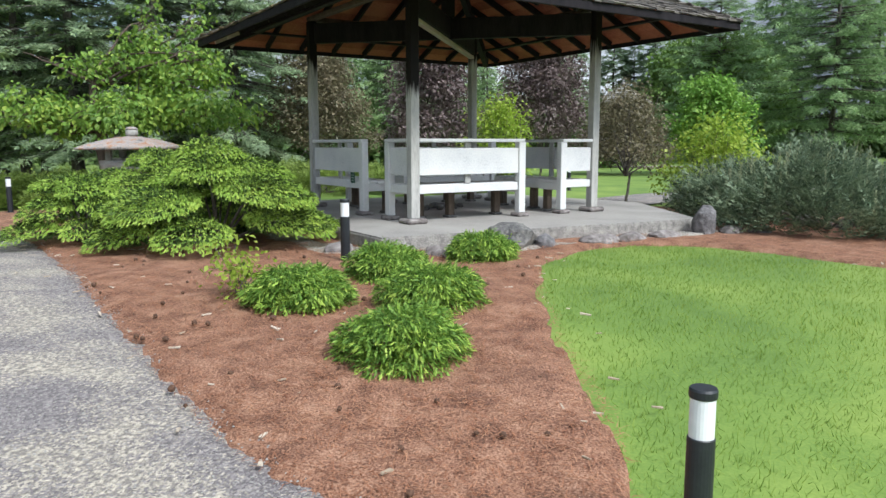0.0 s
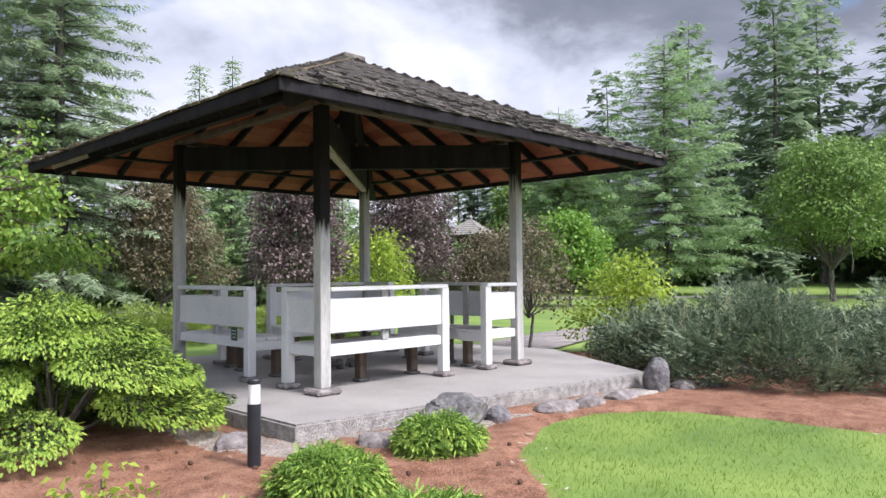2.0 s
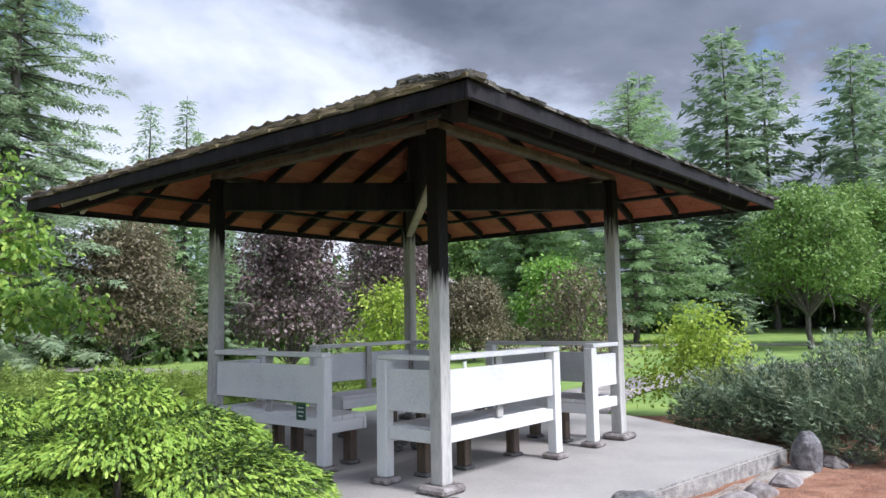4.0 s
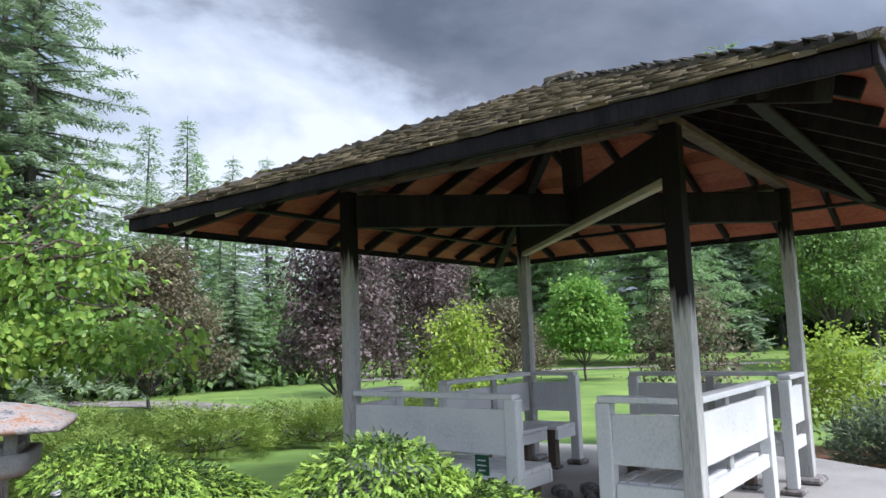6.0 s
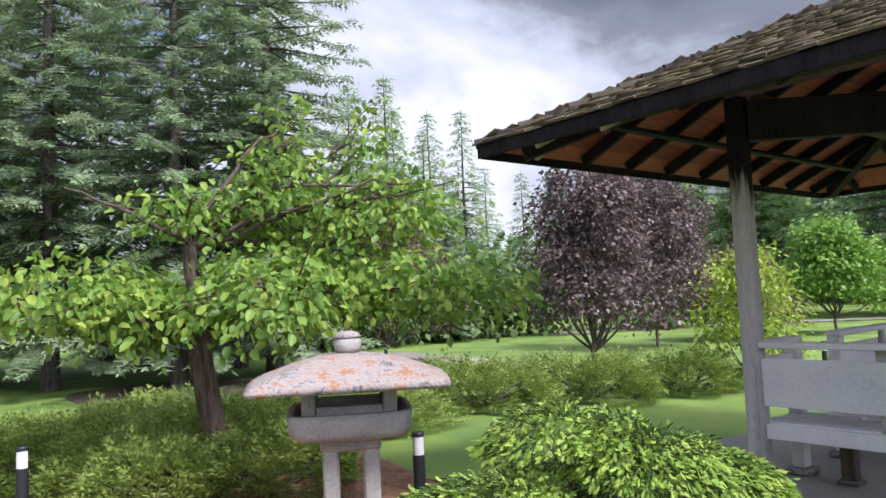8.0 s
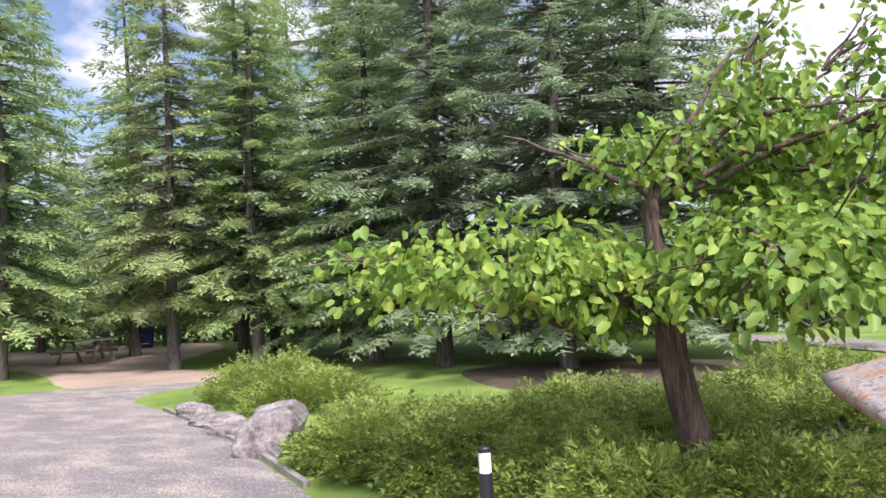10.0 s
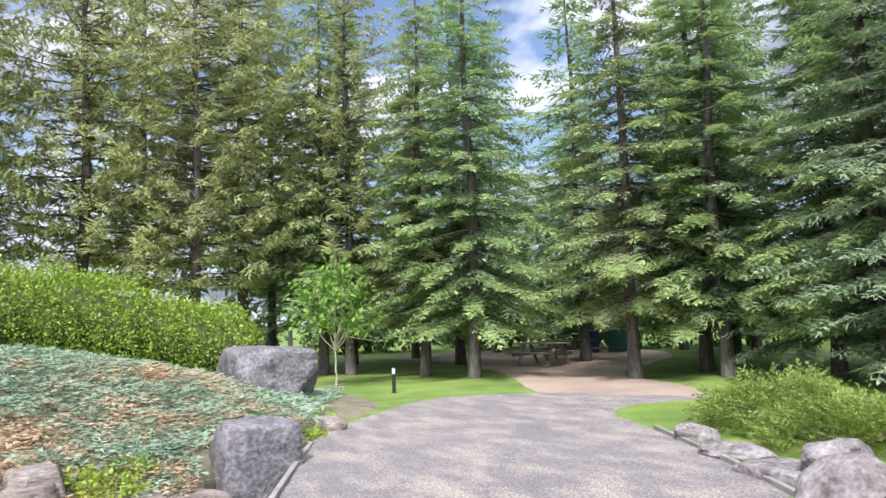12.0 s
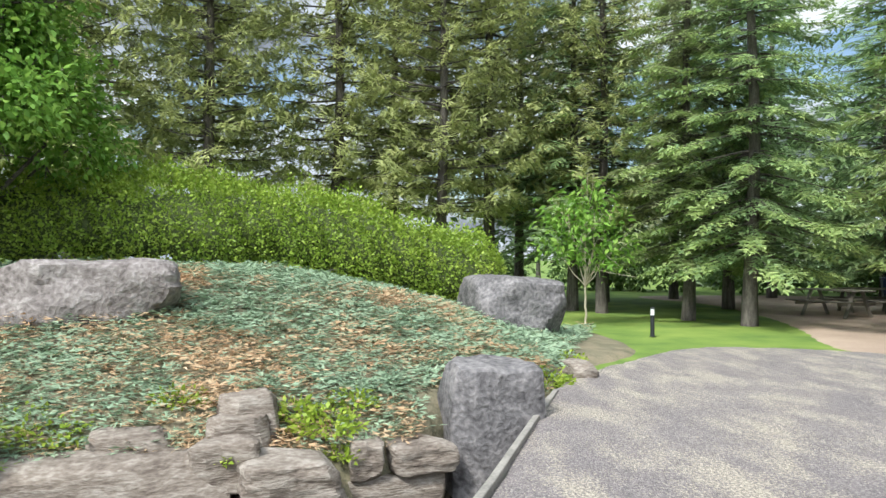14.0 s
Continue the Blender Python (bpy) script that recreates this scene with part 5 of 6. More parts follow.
# woodland undergrowth that closes the view between the trunks
SHRUB_V, SHRUB_F = crown_leaves([(0, 0, 0.9, 1.6, 1.6, 0.9), (1.1, 0.4, 1.3, 1.1, 1.0, 1.0), (-0.9, -0.3, 1.5, 1.2, 1.1, 1.1)], 16, 0.36, 0.24, 95)
SHRUB_M = (fast_mesh("undergrowth", SHRUB_V, SHRUB_F, M_BUSH),)
rngu = np.random.default_rng(96)
for k in range(70):
    a = math.radians(-100 + 250 * (k + rngu.uniform(-0.4, 0.4)) / 70)
    rr = rngu.uniform(37, 47)
    x, y = -6 + rr * math.sin(a), 8 + rr * math.cos(a)
    if not (-8 < x < 25 and y > 30):
        place_tree("undergrowth", SHRUB_M, x, y, rngu.uniform(0, 360), rngu.uniform(0.8, 1.3), "dark green woodland undergrowth below the trees", "shrub", "woodland undergrowth", ("foliage",))
for k in range(26):
    x, y = -22 + 2.6 * k + rngu.uniform(-0.8, 0.8), 56 + rngu.uniform(-3, 3)
    y += 6 * (abs(x - 2.0) < 5)
    place_tree("undergrowth", SHRUB_M, x, y, rngu.uniform(0, 360), rngu.uniform(1.2, 2.0), "dark green woodland undergrowth below the trees", "shrub", "woodland undergrowth", ("foliage",))


for k in range(16):
    x, y = -17 + 1.25 * k + rngu.uniform(-0.4, 0.4), 30.5 + 0.55 * k + rngu.uniform(-1, 1)
    if abs(x + 4.6 - 0.3 * (y - 28)) > 1.6:
        place_tree("undergrowth", SHRUB_M, x, y, rngu.uniform(0, 360), rngu.uniform(0.75, 1.15), "dark green bushes behind the purple trees", "shrub", "bushes behind the garden", ("foliage",))


def cherry():
    """The spreading ornamental cherry beside the lantern: r to the side, f in depth."""
    rng = np.random.default_rng(60)
    x, y = -7.36, 13.2
    rt, fw = np.array([0.86, 0.51, 0]), np.array([-0.51, 0.86, 0])

    def at(r, f, z):
        return rt * r + fw * f + np.array([0, 0, z - 0.6])
    fork = at(-0.12, 0, 1.95)
    limbs = [(np.array([at(0.08, 0, 0.5), at(0.02, 0, 0.95), at(-0.06, 0, 1.3), at(-0.12, 0, 1.65), fork]), np.array([0.15, 0.125, 0.115, 0.11, 0.10]))]
    pads = [(-1.95, 0, 2.25, 0.62, 0.55, 0.20), (-1.25, -0.3, 2.32, 0.75, 0.7, 0.24), (-0.4, 0.2, 2.2, 0.7, 0.7, 0.26), (-0.7, -0.5, 2.1, 0.5, 0.4, 0.2), (0.5, -0.3, 2.28, 0.8, 0.8, 0.28), (1.2, -0.2, 2.3, 0.75, 0.7, 0.26), (1.5, -1.0, 2.25, 0.65, 0.6, 0.24), (1.95, -1.3, 2.25, 0.55, 0.5, 0.22),
            (-0.25, 0, 3.0, 0.5, 0.45, 0.16), (0.4, 0.1, 3.1, 0.55, 0.5, 0.2), (1.1, 0.2, 2.95, 0.7, 0.6, 0.22), (1.5, -0.7, 2.85, 0.55, 0.5, 0.2), (0.75, 0, 3.55, 0.22, 0.22, 0.28), (0.8, 0.1, 3.95, 0.12, 0.12, 0.22), (1.45, 0, 3.5, 0.2, 0.2, 0.3), (1.6, 0.2, 3.9, 0.10, 0.10, 0.26), (1.45, -0.6, 3.15, 0.36, 0.32, 0.14), (1.75, -0.8, 3.2, 0.24, 0.2, 0.12), (0.3, -1.1, 2.15, 0.7, 0.55, 0.24)]
    P3 = []
    low, high = at(0.35, 0, 2.45), at(-0.2, 0, 2.7)
    limbs.append(limb(rng, fork, high, 0.085, 0.06, 0.08))
    limbs.append(limb(rng, fork, low, 0.085, 0.06, 0.08))
    for r, f, z, a, b, c in pads:
        w = at(r, f, z)
        P3.append((*w, (a + b) / 2, (a + b) / 2, c))
        src = high if z > 2.9 else (low if r > 0.2 else fork)
        limbs.append(limb(rng, src, w, 0.028 if z > 2.8 else 0.045, 0.008, 0.16, 9))
        mid = w + (src - w) * 0.38 + np.array([0, 0, 0.05])
        P3.append((*mid, a * 0.55, b * 0.55, c * 0.7))
        for _ in range(5):
            e = w + rng.normal(size=3) * np.array([a, b, c]) * 0.75
            limbs.append(limb(rng, w + (src - w) * 0.25, e, 0.014, 0.004, 0.2, 6))
    limbs.append(limb(rng, at(-0.2, 0, 2.75), at(-1.2, -0.1, 3.2), 0.03, 0.006, 0.2, 9))
    V, F = crown_leaves(P3, 165, 0.092, 0.062, 61, 0.35, 0.55, True)
    tv, tf = tube_arrays(limbs, 8)
    place_tree("cherry_tree", (fast_mesh("cherry_limbs", tv, tf, M_BARKC), fast_mesh("cherry_leaves", V, F, M_LEAF)), x, y, 0, 1, "spreading ornamental cherry with fresh green leaves and dark bark", "cherry tree")


cherry()


def nest_shrub(x, y, R, H, seed, label, inner=M_NEST, tip=M_NESTTIP, ln=0.038, group="spreading dwarf spruces", tips=0.95, name="dwarf_spruce", gap=0.0138, small=False):
    """A low shrub of overlapping flat tiers, each thickly set with plump outward shoots, pale at the tips."""
    rng = np.random.default_rng(seed)
    pads = []
    if small:
        for n, rr, zz, pr in [(7, 0.62, 0.18, 0.42), (7, 0.60, 0.52, 0.40), (4, 0.32, 0.74, 0.42)]:
            for k in range(n):
                a = 6.283 * (k + rng.uniform(-0.3, 0.3)) / n + zz * 5
                pads.append((R * rr * math.cos(a), R * rr * math.sin(a), H * (zz + rng.uniform(-0.08, 0.08)), R * pr * rng.uniform(0.8, 1.15), H * 0.16))
    else:
        for n, rr, zz, pr in [(6, 0.74, 0.24, 0.34), (5, 0.58, 0.52, 0.33), (3, 0.28, 0.76, 0.32), (1, 0.05, 0.88, 0.22)]:
            for k in range(n):
                a = 6.283 * (k + rng.uniform(-0.28, 0.28)) / n + zz * 4
                q = R * rr * rng.uniform(0.78, 1.2)
                pads.append((q * math.cos(a), q * math.sin(a), H * (zz + rng.uniform(-0.08, 0.08)), R * pr * rng.uniform(0.7, 1.25), H * rng.uniform(0.10, 0.15)))
    P, D, T, limbs = [], [], [], []
    for px, py, pz, pr, ph in pads:
        cnt = int(3.14 * pr * pr / gap ** 2)
        q = np.sqrt(rng.uniform(0, 1.15, cnt))
        a = rng.uniform(0, 6.283, cnt)
        lx, ly = q * np.cos(a), q * np.sin(a)
        away = np.array([px, py]) / (math.hypot(px, py) + 0.05)
        lean = 0.0 if small else 0.35 * math.hypot(px, py) / R
        X = np.c_[px + pr * lx, py + pr * ly, pz + ph * np.clip(1 - q * q, -0.5, 1) - lean * pr * (lx * away[0] + ly * away[1]) + rng.normal(size=cnt) * 0.014]
        out = unit(np.array([px * 0.8, py * 0.8, 0.0]) + np.c_[lx * pr * 1.6, ly * pr * 1.6, 0 * q] + rng.normal(size=(cnt, 3)) * (0.42 if small else 0.2) * R)
        d = out + np.c_[0 * q, 0 * q, 0.30 - 0.75 * q ** 2 + rng.normal(size=cnt) * 0.22]
        P.append(X)
        D.append(d)
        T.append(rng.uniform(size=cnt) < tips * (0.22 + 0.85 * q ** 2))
        limbs.append((np.array([[0, 0, 0.02], [px * 0.5, py * 0.5, pz * 0.7 + 0.02], [px, py, pz]]), np.array([0.018, 0.013, 0.006])))
        # underside shoots, all in the darker inner green that stands in for shade
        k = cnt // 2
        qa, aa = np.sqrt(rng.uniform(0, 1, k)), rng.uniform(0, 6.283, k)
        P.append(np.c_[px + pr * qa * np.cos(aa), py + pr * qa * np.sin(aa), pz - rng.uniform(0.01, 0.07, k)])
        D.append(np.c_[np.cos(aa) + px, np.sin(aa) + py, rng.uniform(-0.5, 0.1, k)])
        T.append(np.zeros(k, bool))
    P, D, T = np.concatenate(P), np.concatenate(D), np.concatenate(T)
    ok = P[:, 2] > 0.02
    P, D, T = P[ok], D[ok], T[ok]
    L = ln * rng.uniform(0.7, 1.3, len(P))
    W = L * (0.24 if small else 0.42)
    UP = rng.normal(size=(len(P), 3)) * 0.45 + np.array([0, 0, 1.0])
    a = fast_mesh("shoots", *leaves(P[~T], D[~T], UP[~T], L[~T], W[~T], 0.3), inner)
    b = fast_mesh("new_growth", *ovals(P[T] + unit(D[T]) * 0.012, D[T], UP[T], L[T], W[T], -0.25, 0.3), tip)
    tv, tf = tube_arrays(limbs, 5)
    return place_tree(name, (fast_mesh("branches", tv, tf, M_BARK), a, b), x, y, 0, 1, label, "shrub", group, ("branch_mass", "shoot_mass", "new_growth_mass"))


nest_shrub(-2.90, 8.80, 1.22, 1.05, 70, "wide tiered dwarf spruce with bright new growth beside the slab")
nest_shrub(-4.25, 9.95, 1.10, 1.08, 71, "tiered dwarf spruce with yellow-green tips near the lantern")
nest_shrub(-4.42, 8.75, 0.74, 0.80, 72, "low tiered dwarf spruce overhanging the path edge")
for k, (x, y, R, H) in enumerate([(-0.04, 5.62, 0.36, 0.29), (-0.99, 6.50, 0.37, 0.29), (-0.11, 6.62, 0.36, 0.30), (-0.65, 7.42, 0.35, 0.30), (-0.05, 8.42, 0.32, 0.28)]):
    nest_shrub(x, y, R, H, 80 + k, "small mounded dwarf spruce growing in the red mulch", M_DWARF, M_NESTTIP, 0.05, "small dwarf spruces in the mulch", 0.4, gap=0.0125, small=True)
broadleaf("spirea_sprig", -1.47, 6.52, 0.42, 0.17, M_LIME, 90, "yellow-green young sprig sprouting from the mulch", "shrub", 420, 0.05, 0.03, 0.1, rad=0.008, npad=7)


def juniper(x, y, R, H, seed, label, mat=M_JUNI, dens=1.0, ln=0.26, name="juniper", group="spreading junipers", upright=0.16, wid=0.36, candles=None, squash=1.0):
    """A spreading shrub of arching feathery sprays."""
    rng = np.random.default_rng(seed)
    n = int(2600 * R * R * dens)
    d = unit(rng.normal(size=(n, 3)))
    d[:, 2] = np.abs(d[:, 2])
    lump = 1 + 0.16 * np.sin(3 * np.arctan2(d[:, 1], d[:, 0]) + seed) + 0.13 * np.sin(7 * d[:, 0] + seed) + 0.10 * np.sin(9 * d[:, 1] - seed)
    r = rng.uniform(0.45, 1.0, n) ** 0.45 * lump
    P = d * r[:, None] * np.array([R, R * squash, H * 0.86]) + np.array([0, 0, 0.06])
    D = d * np.array([1, 1, 0.5]) + rng.normal(size=(n, 3)) * 0.42
    D[:, 2] = D[:, 2] * 0.6 + upright
    U = rng.normal(size=(n, 3)) * 0.5 + np.array([0, 0, 1])
    L = ln * rng.uniform(0.6, 1.25, n)
    fol = fast_mesh("sprays", *fronds(P, D, U, L, L * wid * 1.6, 3, 0.15), mat)
    limbs = []
    for k in range(16):
        a = 6.28 * k / 16 + rng.uniform(-0.2, 0.2)
        limbs.append(limb(rng, (0.05 * math.cos(a), 0.05 * math.sin(a), 0), (R * 0.8 * math.cos(a), R * squash * 0.8 * math.sin(a), H * rng.uniform(0.25, 0.75)), 0.025, 0.006, 0.12))
    tv, tf = tube_arrays(limbs, 5)
    meshes, names = [fast_mesh("branches", tv, tf, M_BARK), fol], ["branch_mass", "spray_mass"]
    if candles is not None:
        k = int(90 * R)
        a, q = rng.uniform(0, 6.28, k), np.sqrt(rng.uniform(0, 0.9, k))
        C = np.c_[R * q * np.cos(a), R * squash * q * np.sin(a), H * np.sqrt(1 - q * q * 0.9) * 0.95]
        Dc = np.c_[rng.normal(size=(k, 2)) * 0.12, np.ones(k)]
        Uc = rng.normal(size=(k, 3))
        meshes.append(fast_mesh("candles", *fronds(C, Dc, Uc, 0.22 * rng.uniform(0.6, 1.3, k), 0.05 * np.ones(k), 4, 0.0), candles))
        names.append("candle_mass")
    return place_tree(name, meshes, x, y, 0, 1, label, "shrub", group, names)


L_JU = "low spreading green juniper with arching feathery sprays"
for k, (x, y, R, H) in enumerate([(-10.5, 13.9, 1.0, 0.44), (-9.3, 13.75, 1.1, 0.5), (-9.0, 14.9, 1.2, 0.48), (-8.2, 13.2, 0.7, 0.46), (-6.75, 13.0, 0.7, 0.40), (-7.6, 12.6, 0.6, 0.36), (-8.0, 15.2, 1.15, 0.5), (-6.6, 15.4, 1.0, 0.5), (-13.9, 16.4, 1.0, 0.5), (-15.2, 17.0, 1.2, 0.66), (-6.9, 17.0, 1.2, 0.62), (-5.2, 17.4, 1.15, 0.6), (-3.6, 18.0, 1.1, 0.58), (-2.2, 18.3, 0.9, 0.56)]):
    juniper(x, y, R, H, 100 + k, L_JU + (" beside the path" if x < -8 else " behind the lantern"), dens=1.8 if y < 15 else 1.1, ln=0.165, wid=0.45, upright=0.24)
juniper(2.9, 12.75, 0.82, 0.74, 120, "dense dark mugo pine mound beside the slab", M_MUGO, 1.25, 0.20, "mugo_pine", "dwarf pines", 0.7, 0.4, M_CANDLE)
juniper(3.75, 11.75, 1.30, 0.95, 121, "broad dark mugo pine with pale upright candles", M_MUGO, 1.2, 0.20, "mugo_pine", "dwarf pines", 0.7, 0.4, M_CANDLE)
juniper(5.4, 11.0, 1.25, 0.95, 122, "broad dark mugo pine at the edge of the lawn", M_MUGO, 1.0, 0.20, "mugo_pine", "dwarf pines", 0.7, 0.4, M_CANDLE)
juniper(-15.3, 5.34, 0.7, 0.85, 123, "bright green conifer shrub leaning over the pond stones", M_JUNI, 1.2)


def hedge():
    rng = np.random.default_rng(130)
    C = np.array([(-21.34, -1.24), (-22.6, 2.92), (-23.74, 7.27), (-24.58, 11.58)])
    n = 64000
    t = rng.uniform(0, 3, n)
    c = np.stack([np.interp(t, range(4), C[:, k]) for k in (0, 1)], 1)
    d = np.array([-0.36, 0.93])
    nrm = np.array([0.963, 0.257])
    a = rng.uniform(-0.8, math.pi + 0.05, n)
    R, H = 1.0, 1.62
    lump = 1 + 0.07 * np.sin(t * 4.3 + 1) + 0.12 * np.sin(t * 9) + 0.09 * np.sin(t * 23 + a * 3) + 0.07 * np.sin(t * 61 + a * 5) + rng.normal(size=n) * 0.09 + 0.30 * rng.uniform(size=n) * (rng.uniform(size=n) < 0.14) * np.clip(np.sin(a), 0, 1)
    off = np.cos(a) * R * lump
    h = H * 0.45 + np.sin(a) * (H * 0.55) * lump
    end = np.clip((3 - t) / 0.16, 0.15, 1) ** 0.5
    P = np.c_[c + nrm * (off * end)[:, None], h * (0.6 + 0.4 * end)]
    P[:, 2] += ground_z(P[:, 0], P[:, 1])
    D = np.c_[nrm[0] * np.cos(a), nrm[1] * np.cos(a), np.sin(a) * 0.6 + 0.2] + rng.normal(size=(n, 3)) * 0.6
    Nn = np.c_[nrm[0] * np.cos(a), nrm[1] * np.cos(a), np.sin(a) + 0.5] + rng.normal(size=(n, 3)) * 0.5
    q = rng.uniform(0.6, 1.3, n)
    V, F = leaves(P, D, Nn, 0.064 * q, 0.042 * q)
    # closed dark sheet behind the leaves, in place of twigs and inner shade
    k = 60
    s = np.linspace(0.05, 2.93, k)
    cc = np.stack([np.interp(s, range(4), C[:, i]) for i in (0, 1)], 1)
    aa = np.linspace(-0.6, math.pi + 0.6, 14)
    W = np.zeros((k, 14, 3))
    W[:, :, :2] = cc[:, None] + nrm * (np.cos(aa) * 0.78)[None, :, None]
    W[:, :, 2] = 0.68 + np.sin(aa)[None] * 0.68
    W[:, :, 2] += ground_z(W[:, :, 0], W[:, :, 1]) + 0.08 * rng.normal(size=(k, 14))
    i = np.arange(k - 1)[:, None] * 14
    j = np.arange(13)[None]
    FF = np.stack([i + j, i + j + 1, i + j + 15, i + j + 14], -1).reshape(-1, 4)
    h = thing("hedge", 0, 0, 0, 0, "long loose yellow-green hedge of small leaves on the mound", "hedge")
    part("twig_mass", fast_mesh("twig_mass", W.reshape(-1, 3), FF, M_CORE), parent=h)
    part("leaves", fast_mesh("hedge_leaves", V, F, M_HEDGE), parent=h)


hedge()


def creeping_juniper():
    """The blue-green ground cover on the mound, with dry brown patches."""
    rng = np.random.default_rng(140)
    n = 74000
    P = np.c_[rng.uniform(-24.5, -14.0, n), rng.uniform(-1.0, 11.4, n)]
    keep = (P[:, 1] < 8.5 + (-14.1 - P[:, 0]) * 0.274) & ((P[:, 0] < -17.8) | (P[:, 1] < 8.3))
    dx = np.sqrt(((P[:, 0] + 16.55) / 0.6) ** 2 + ((P[:, 1] - 8.74) / 0.7) ** 2)
    keep &= dx > 1
    P = P[keep] @ np.array([[0.9941, -0.1081], [0.1081, 0.9941]]) + np.array([-1.534, -0.380])
    n = len(P)
    nz = vnoise(np.c_[P, P[:, :1] * 0], 0.55, 2.0) + 0.5 * vnoise(np.c_[P, P[:, :1] * 0], 2.1, 4.0)
    ok = ground_z(P[:, 0], P[:, 1]) > ground_z(P[:, 0], P[:, 1], False) - 0.27
    P, nz = P[ok], nz[ok]
    n = len(P)
    edge = np.clip((P[:, 0] + 21.2) / 4.0, -0.3, 1) * 0.42
    dead = nz * 0.8 + edge + rng.normal(size=n) * 0.20 > 0.34
    z = ground_z(P[:, 0], P[:, 1]) + 0.03 + 0.10 * np.clip(nz + 0.4, 0, 1) + rng.uniform(0, 0.11, n)
    a = rng.uniform(0, 6.28, n)
    D = np.c_[np.cos(a), np.sin(a), rng.uniform(-0.05, 0.42, n)]
    U = np.c_[rng.normal(size=(n, 2)) * 0.35, np.ones(n)]
    L = 0.165 * rng.uniform(0.6, 1.3, n)
    Q = np.c_[P, z]
    g = thing("creeping_juniper", 0, 0, 0, 0, "blue-green creeping juniper ground cover with dry brown patches", "ground cover", kind="stuff")
    part("live_sprays", fast_mesh("live_sprays", *fronds(Q[~dead], D[~dead], U[~dead], L[~dead], L[~dead] * 0.55, 2, 0.1), M_CREEP), parent=g)
    part("dead_sprays", fast_mesh("dead_sprays", *fronds(Q[dead], D[dead], U[dead], L[dead], L[dead] * 0.4, 2, 0.1), M_DEAD), parent=g)


creeping_juniper()
patch("mound_soil", BANK, 0.16, 0.05, M_DUFF, "brown soil under the creeping juniper")


def weed(x, y, z, R, seed):
    """A low tuft of small soft leaves."""
    rng = np.random.default_rng(seed)
    n = int(900 * R)
    d = unit(rng.normal(size=(n, 3)) * np.array([1, 1, 0.5]))
    d[:, 2] = np.abs(d[:, 2])
    P = d * (rng.uniform(0.1, 1.0, n) ** 0.5)[:, None] * R * np.array([1, 1, 0.6])
    V, F = leaves(P, d + rng.normal(size=(n, 3)) * 0.5, rng.normal(size=(n, 3)) * 0.5 + np.array([0, 0, 1]), 0.07 * rng.uniform(0.6, 1.3, n), 0.04 * rng.uniform(0.7, 1.2, n))
    o = new("weed", fast_mesh("weed", V, F, M_LIME))
    o.location = (x, y, z)
    tagged(o, "low bright green weed tuft among the stones", "weed", "weeds by the pond stones", "stuff")


for k, (x, y, z, R) in enumerate([(-18.55, 11.08, 0.52, 0.34), (-18.38, 10.76, 0.52, 0.25), (-16.41, 8.53, 0.50, 0.34), (-16.59, 8.25, 0.60, 0.25), (-16.24, 8.71, 0.30, 0.18), (-16.2, 6.25, 0.52, 0.42), (-16.48, 5.97, 0.6, 0.3),
                                   (-16.7, 7.2, 0.70, 0.25), (-16.94, 8.74, 0.62, 0.25), (-19.74, 11.66, 0.6, 0.3), (-15.84, 7.76, 0.42, 0.16)]):
    weed(x, y, z, R, 200 + k)

# ---- fine ground litter ----
def scatter_in(loop, n, rng, box4):
    P = np.c_[rng.uniform(box4[0], box4[1], n), rng.uniform(box4[2], box4[3], n)]
    return P[inside(loop, P[:, 0], P[:, 1])]


def grass():
    rng = np.random.default_rng(150)
    P = np.c_[rng.uniform(0.3, 6.5, 80000), rng.uniform(2.5, 10.2, 80000)]
    J = P + rng.normal(size=P.shape) * 0.05      # the lawn frays into the mulch
    P = P[~inside(MULCH, J[:, 0], J[:, 1]) & ~inside(GRAVEL, P[:, 0], P[:, 1])]
    P2 = np.c_[rng.uniform(-20, -15, 12000), rng.uniform(14.4, 19.5, 12000)]
    P2 = P2[~inside(GRAVEL, P2[:, 0], P2[:, 1])]
    P = np.concatenate([P, P2])
    n = len(P)
    a = rng.uniform(0, 6.28, n)
    h = 0.032 * rng.uniform(0.5, 1.3, n) * (1 + 0.4 * vnoise(np.c_[P, P[:, :1] * 0], 1.3, 1.0))
    B = np.c_[P, ground_z(P[:, 0], P[:, 1])]
    s = np.c_[np.cos(a), np.sin(a), 0 * a] * 0.0022
    tip = B + np.c_[rng.normal(size=(n, 2)) * 0.018, h]
    V = np.stack([B - s, B + s, tip], 1).reshape(-1, 3)
    tagged(new("grass", fast_mesh("grass", V, np.arange(3 * n).reshape(-1, 3), M_BLADE)), "short mown lawn grass blades", "grass", kind="stuff")


grass()


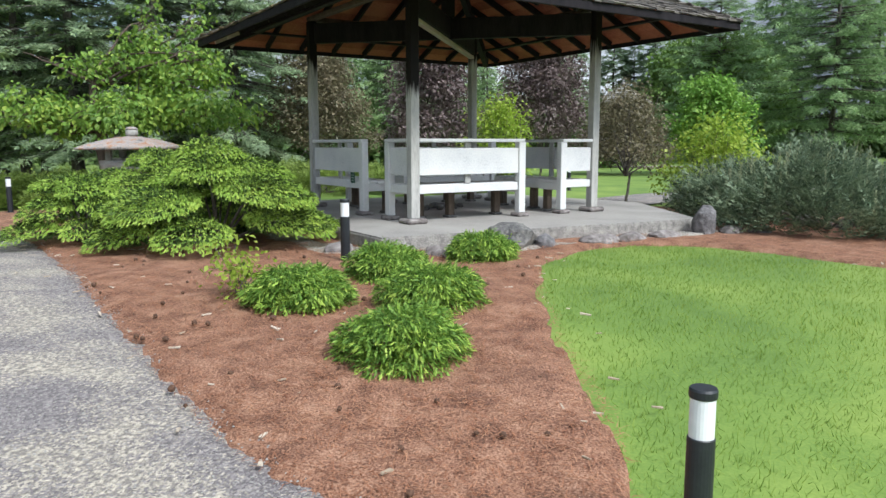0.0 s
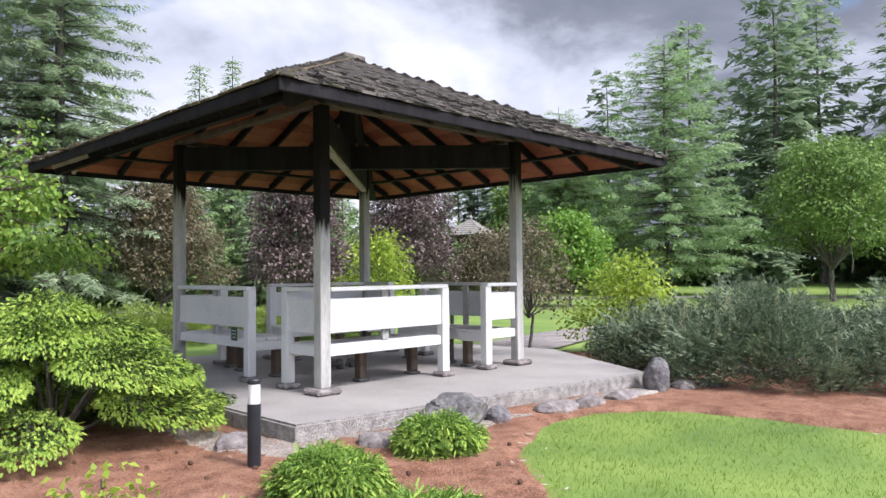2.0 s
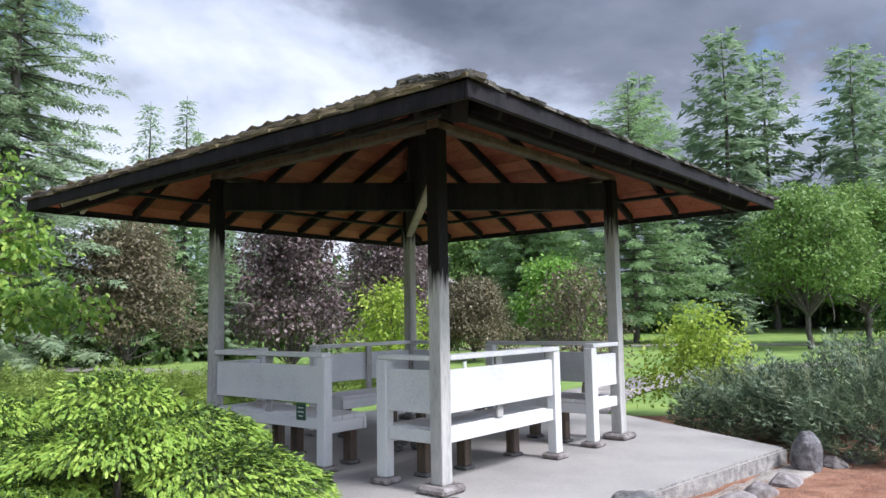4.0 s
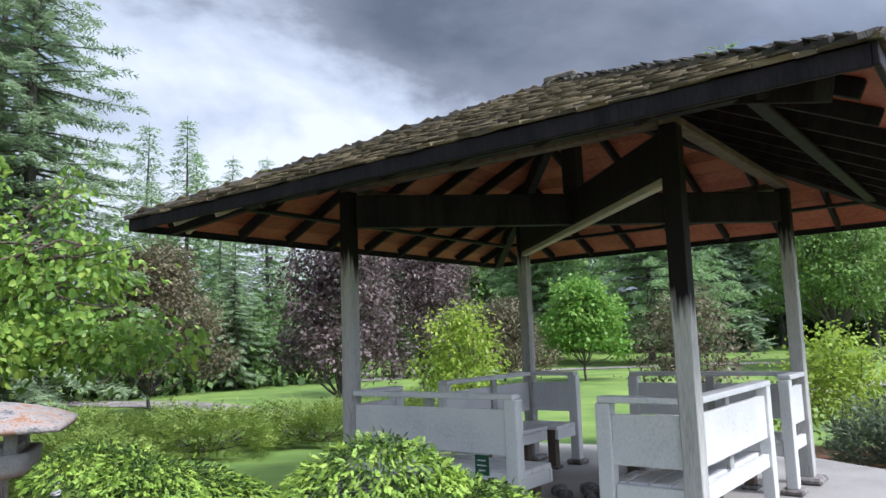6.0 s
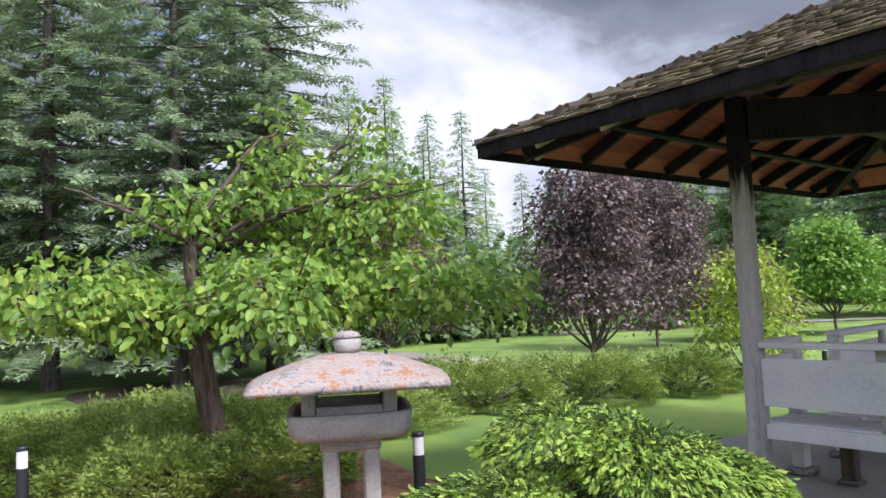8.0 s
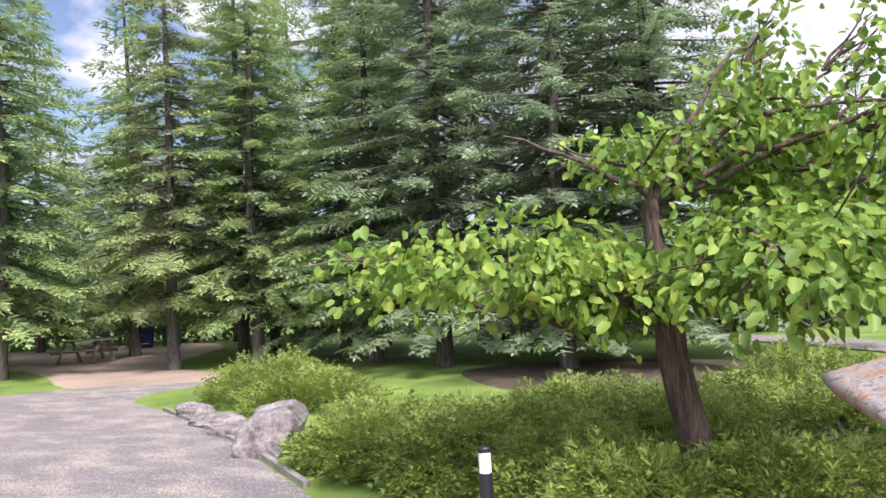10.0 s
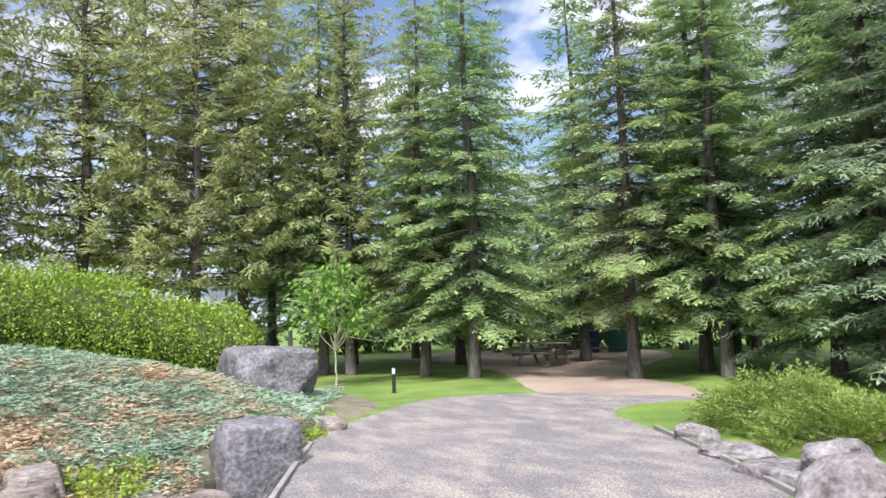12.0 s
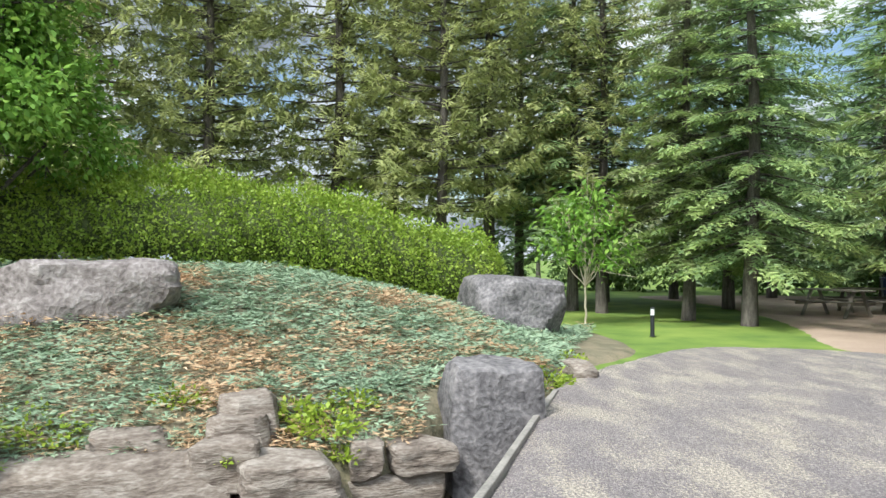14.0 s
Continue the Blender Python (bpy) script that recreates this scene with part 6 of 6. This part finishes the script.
def litter():
    rng = np.random.default_rng(160)
    P = scatter_in(MULCH, 120000, rng, (-6.0, 4.0, 3.9, 10.5))
    n = len(P)
    a = rng.uniform(0, 6.28, n)
    B = np.c_[P, ground_z(P[:, 0], P[:, 1]) + 0.042 + rng.uniform(0, 0.02, n)]
    d = np.c_[np.cos(a), np.sin(a), rng.normal(size=n) * 0.15]
    L = 0.05 * rng.uniform(0.5, 1.5, n)
    s = np.c_[-np.sin(a), np.cos(a), 0 * a] * 0.0022
    V = np.stack([B - s, B + s, B + d * L[:, None]], 1).reshape(-1, 3)
    tagged(new("needle_litter", fast_mesh("needle_litter", V, np.arange(3 * n).reshape(-1, 3), M_NEEDLE)), "loose red-brown pine needles over the mulch", "needles", kind="stuff")
    cone = lathe([(0.004, 0.0), (0.016, 0.006), (0.021, 0.016), (0.017, 0.030), (0.008, 0.042)], 8)
    cm = bm_mesh("pine_cone", cone, M_CONE)
    C = scatter_in(MULCH, 520, rng, (-3.5, 1.2, 4.2, 8.5))[:70]
    for x, y in C:
        o = new("pine_cone", cm)
        o.matrix_basis = pose(x, y, float(ground_z(x, y)) + 0.055, rng.uniform(60, 120), rng.uniform(0, 40), rng.uniform(0, 360)) @ Matrix.Scale(rng.uniform(0.5, 0.95), 4)
        tagged(o, "small brown pine cone lying on the mulch", "pine cone", "pine cones on the mulch")
    ch = boxed(-0.5, 0.5, -0.16, 0.16, 0, 0.12, 0.0)
    for v in ch.verts:
        v.co.y *= 1 - 0.5 * (v.co.x > 0)
    chm = bm_mesh("wood_chip", ch, M_CHIP)
    E = MULCH[rng.integers(0, len(MULCH), 130)] + rng.normal(size=(130, 2)) * 0.12
    Q = np.concatenate([scatter_in(MULCH, 400, rng, (-4, 1.3, 4.2, 9))[:60], E[(E[:, 1] < 9) & (E[:, 0] > -5)]])
    for x, y in Q:
        o = new("wood_chip", chm)
        s = rng.uniform(0.025, 0.075)
        o.matrix_basis = pose(x, y, float(ground_z(x, y)) + 0.043, rng.uniform(-12, 12), rng.uniform(-10, 10), rng.uniform(0, 360)) @ Matrix.Scale(s, 4)
        tagged(o, "pale wood chip lying on the mulch edge", "wood chip", "wood chips on the mulch")


litter()


def gravel_stones():
    """Loose stones on the path near its edge."""
    rng = np.random.default_rng(170)
    P = np.c_[rng.uniform(-5, 1.5, 30000), rng.uniform(2.8, 9, 30000)]
    P = P[inside(GRAVEL, P[:, 0], P[:, 1])][:9000]
    n = len(P)
    r = rng.uniform(0.003, 0.009, n)
    B = np.c_[P, ground_z(P[:, 0], P[:, 1]) + 0.027]
    oct_v = np.array([[1, 0, 0], [0, 1, 0], [-1, 0, 0], [0, -1, 0], [0, 0, 0.8]])
    V = B[:, None] + oct_v[None] * r[:, None, None] * rng.uniform(0.6, 1.3, (n, 5, 1))
    F = np.arange(n)[:, None, None] * 5 + np.array([[0, 1, 4], [1, 2, 4], [2, 3, 4], [3, 0, 4]])[None]
    tagged(new("gravel_stones", fast_mesh("gravel_stones", V.reshape(-1, 3), F.reshape(-1, 3), M_CONC)), "loose grey stone chips on the path", "gravel", kind="stuff")


gravel_stones()


# ---- roof shakes ----
def shakes():
    rng = np.random.default_rng(180)
    roof = thing("roof", 0, 0, 0)
    roof.parent = gazebo
    roof.matrix_basis = Matrix.Identity(4)
    variants = []
    for k in range(5):
        bm = bmesh.new()
        box(bm, -0.5, 0.5, 0.0, 1.0, 0.0, 1.0, 0.0)
        for v in bm.verts:
            if v.co.y > 0.5:
                v.co.z *= 0.35
            v.co.x *= 1 + rng.uniform(-0.06, 0.06)
            v.co.y += rng.uniform(-0.03, 0.03)
        variants.append([bm_mesh("shingle", bm, M_SHAKE), None])
        variants[-1][1] = variants[-1][0].copy()
        variants[-1][1].materials[0] = M_MOSSY
    ang = math.atan(SLOPE)
    rows, expo = 21, 0.137
    n_parts, rest_V, rest_F, cnt = 0, [], [], 0
    cube = np.array([[x, y, z] for z in (0, 1) for y in (0, 1) for x in (-0.5, 0.5)], float)
    cf = np.array([[0, 2, 3, 1], [4, 5, 7, 6], [0, 1, 5, 4], [2, 6, 7, 3], [0, 4, 6, 2], [1, 3, 7, 5]])
    for face in range(4):
        fm = Matrix.Rotation(math.radians(90 * face), 4, "Z")
        for r in range(rows):
            d = (EAVE + 0.045) - r * expo * math.cos(ang)
            if d < 0.05:
                break
            x = -d
            while x < d - 0.02:
                w = min(rng.uniform(0.08, 0.19), d - x)
                if w < 0.03:
                    break
                xc = x + w / 2
                x += w
                th = rng.uniform(0.013, 0.025)
                m = fm @ Matrix.Translation((xc, -d - rng.uniform(-0.012, 0.014), roof_z(d) - SLAB + 0.012 + rng.uniform(0, 0.006))) @ Matrix.Rotation(ang - 0.055 + rng.normal() * 0.012, 4, "X") @ Matrix.Rotation(rng.normal() * 0.012, 4, "Z")
                m = m @ Matrix.Diagonal((w - rng.uniform(0.003, 0.010), min(0.30, max(0.08, (d - abs(xc)) / 0.9 + 0.10)), th, 1))
                if face in (0, 3) and r < 9 and n_parts < 300 and rng.uniform() < 0.85:
                    o = new("shingle", variants[int(rng.integers(5))][1 if face == 3 else 0])
                    o.parent = roof
                    o.matrix_basis = m
                    n_parts += 1
                else:
                    mm = np.array(m)
                    c = cube.copy()
                    c[c[:, 1] > 0.5, 2] *= 0.35
                    rest_V.append((c @ mm[:3, :3].T) + mm[:3, 3])
                    rest_F.append((cf + cnt * 8, face))
                    cnt += 1
    V = np.concatenate(rest_V)
    F = np.concatenate([f for f, _ in rest_F])
    me = fast_mesh("shingle_field", V, F, M_SHAKE)
    me.materials.append(M_MOSSY)
    me.polygons.foreach_set("material_index", np.concatenate([np.full(6, 1 if f in (2, 3) else 0, np.int32) for _, f in rest_F]))
    tagged(part("shingle_field", me, parent=roof), kind="stuff")
    # hip caps
    hip = math.atan(SLOPE / math.sqrt(2))
    n = 22
    for k in range(4):
        for i in range(n):
            q = EAVE * 1.4142 * (1.015 - i / n)
            m = Matrix.Rotation(math.radians(90 * k - 45), 4, "Z") @ Matrix.Translation((q, 0, APEX - SLAB - q * SLOPE / math.sqrt(2) + 0.035)) @ Matrix.Rotation(hip - 0.15, 4, "Y")
            for s in (-1, 1):
                bm = boxed(-0.27, 0.012 * (i % 3), 0.0, 0.095, 0.0, 0.026, 0.0)
                o = part("hip_shingle", bm, M_SHAKE, roof)
                o.matrix_basis = m @ Matrix.Rotation(s * -0.30, 4, "X") @ Matrix.Diagonal((1, s, 1, 1))
    part("ridge_cap", boxed(-0.16, 0.16, -0.16, 0.16, APEX - SLAB - 0.02, APEX - SLAB + 0.045, 0.015), M_SHAKE, roof)


shakes()
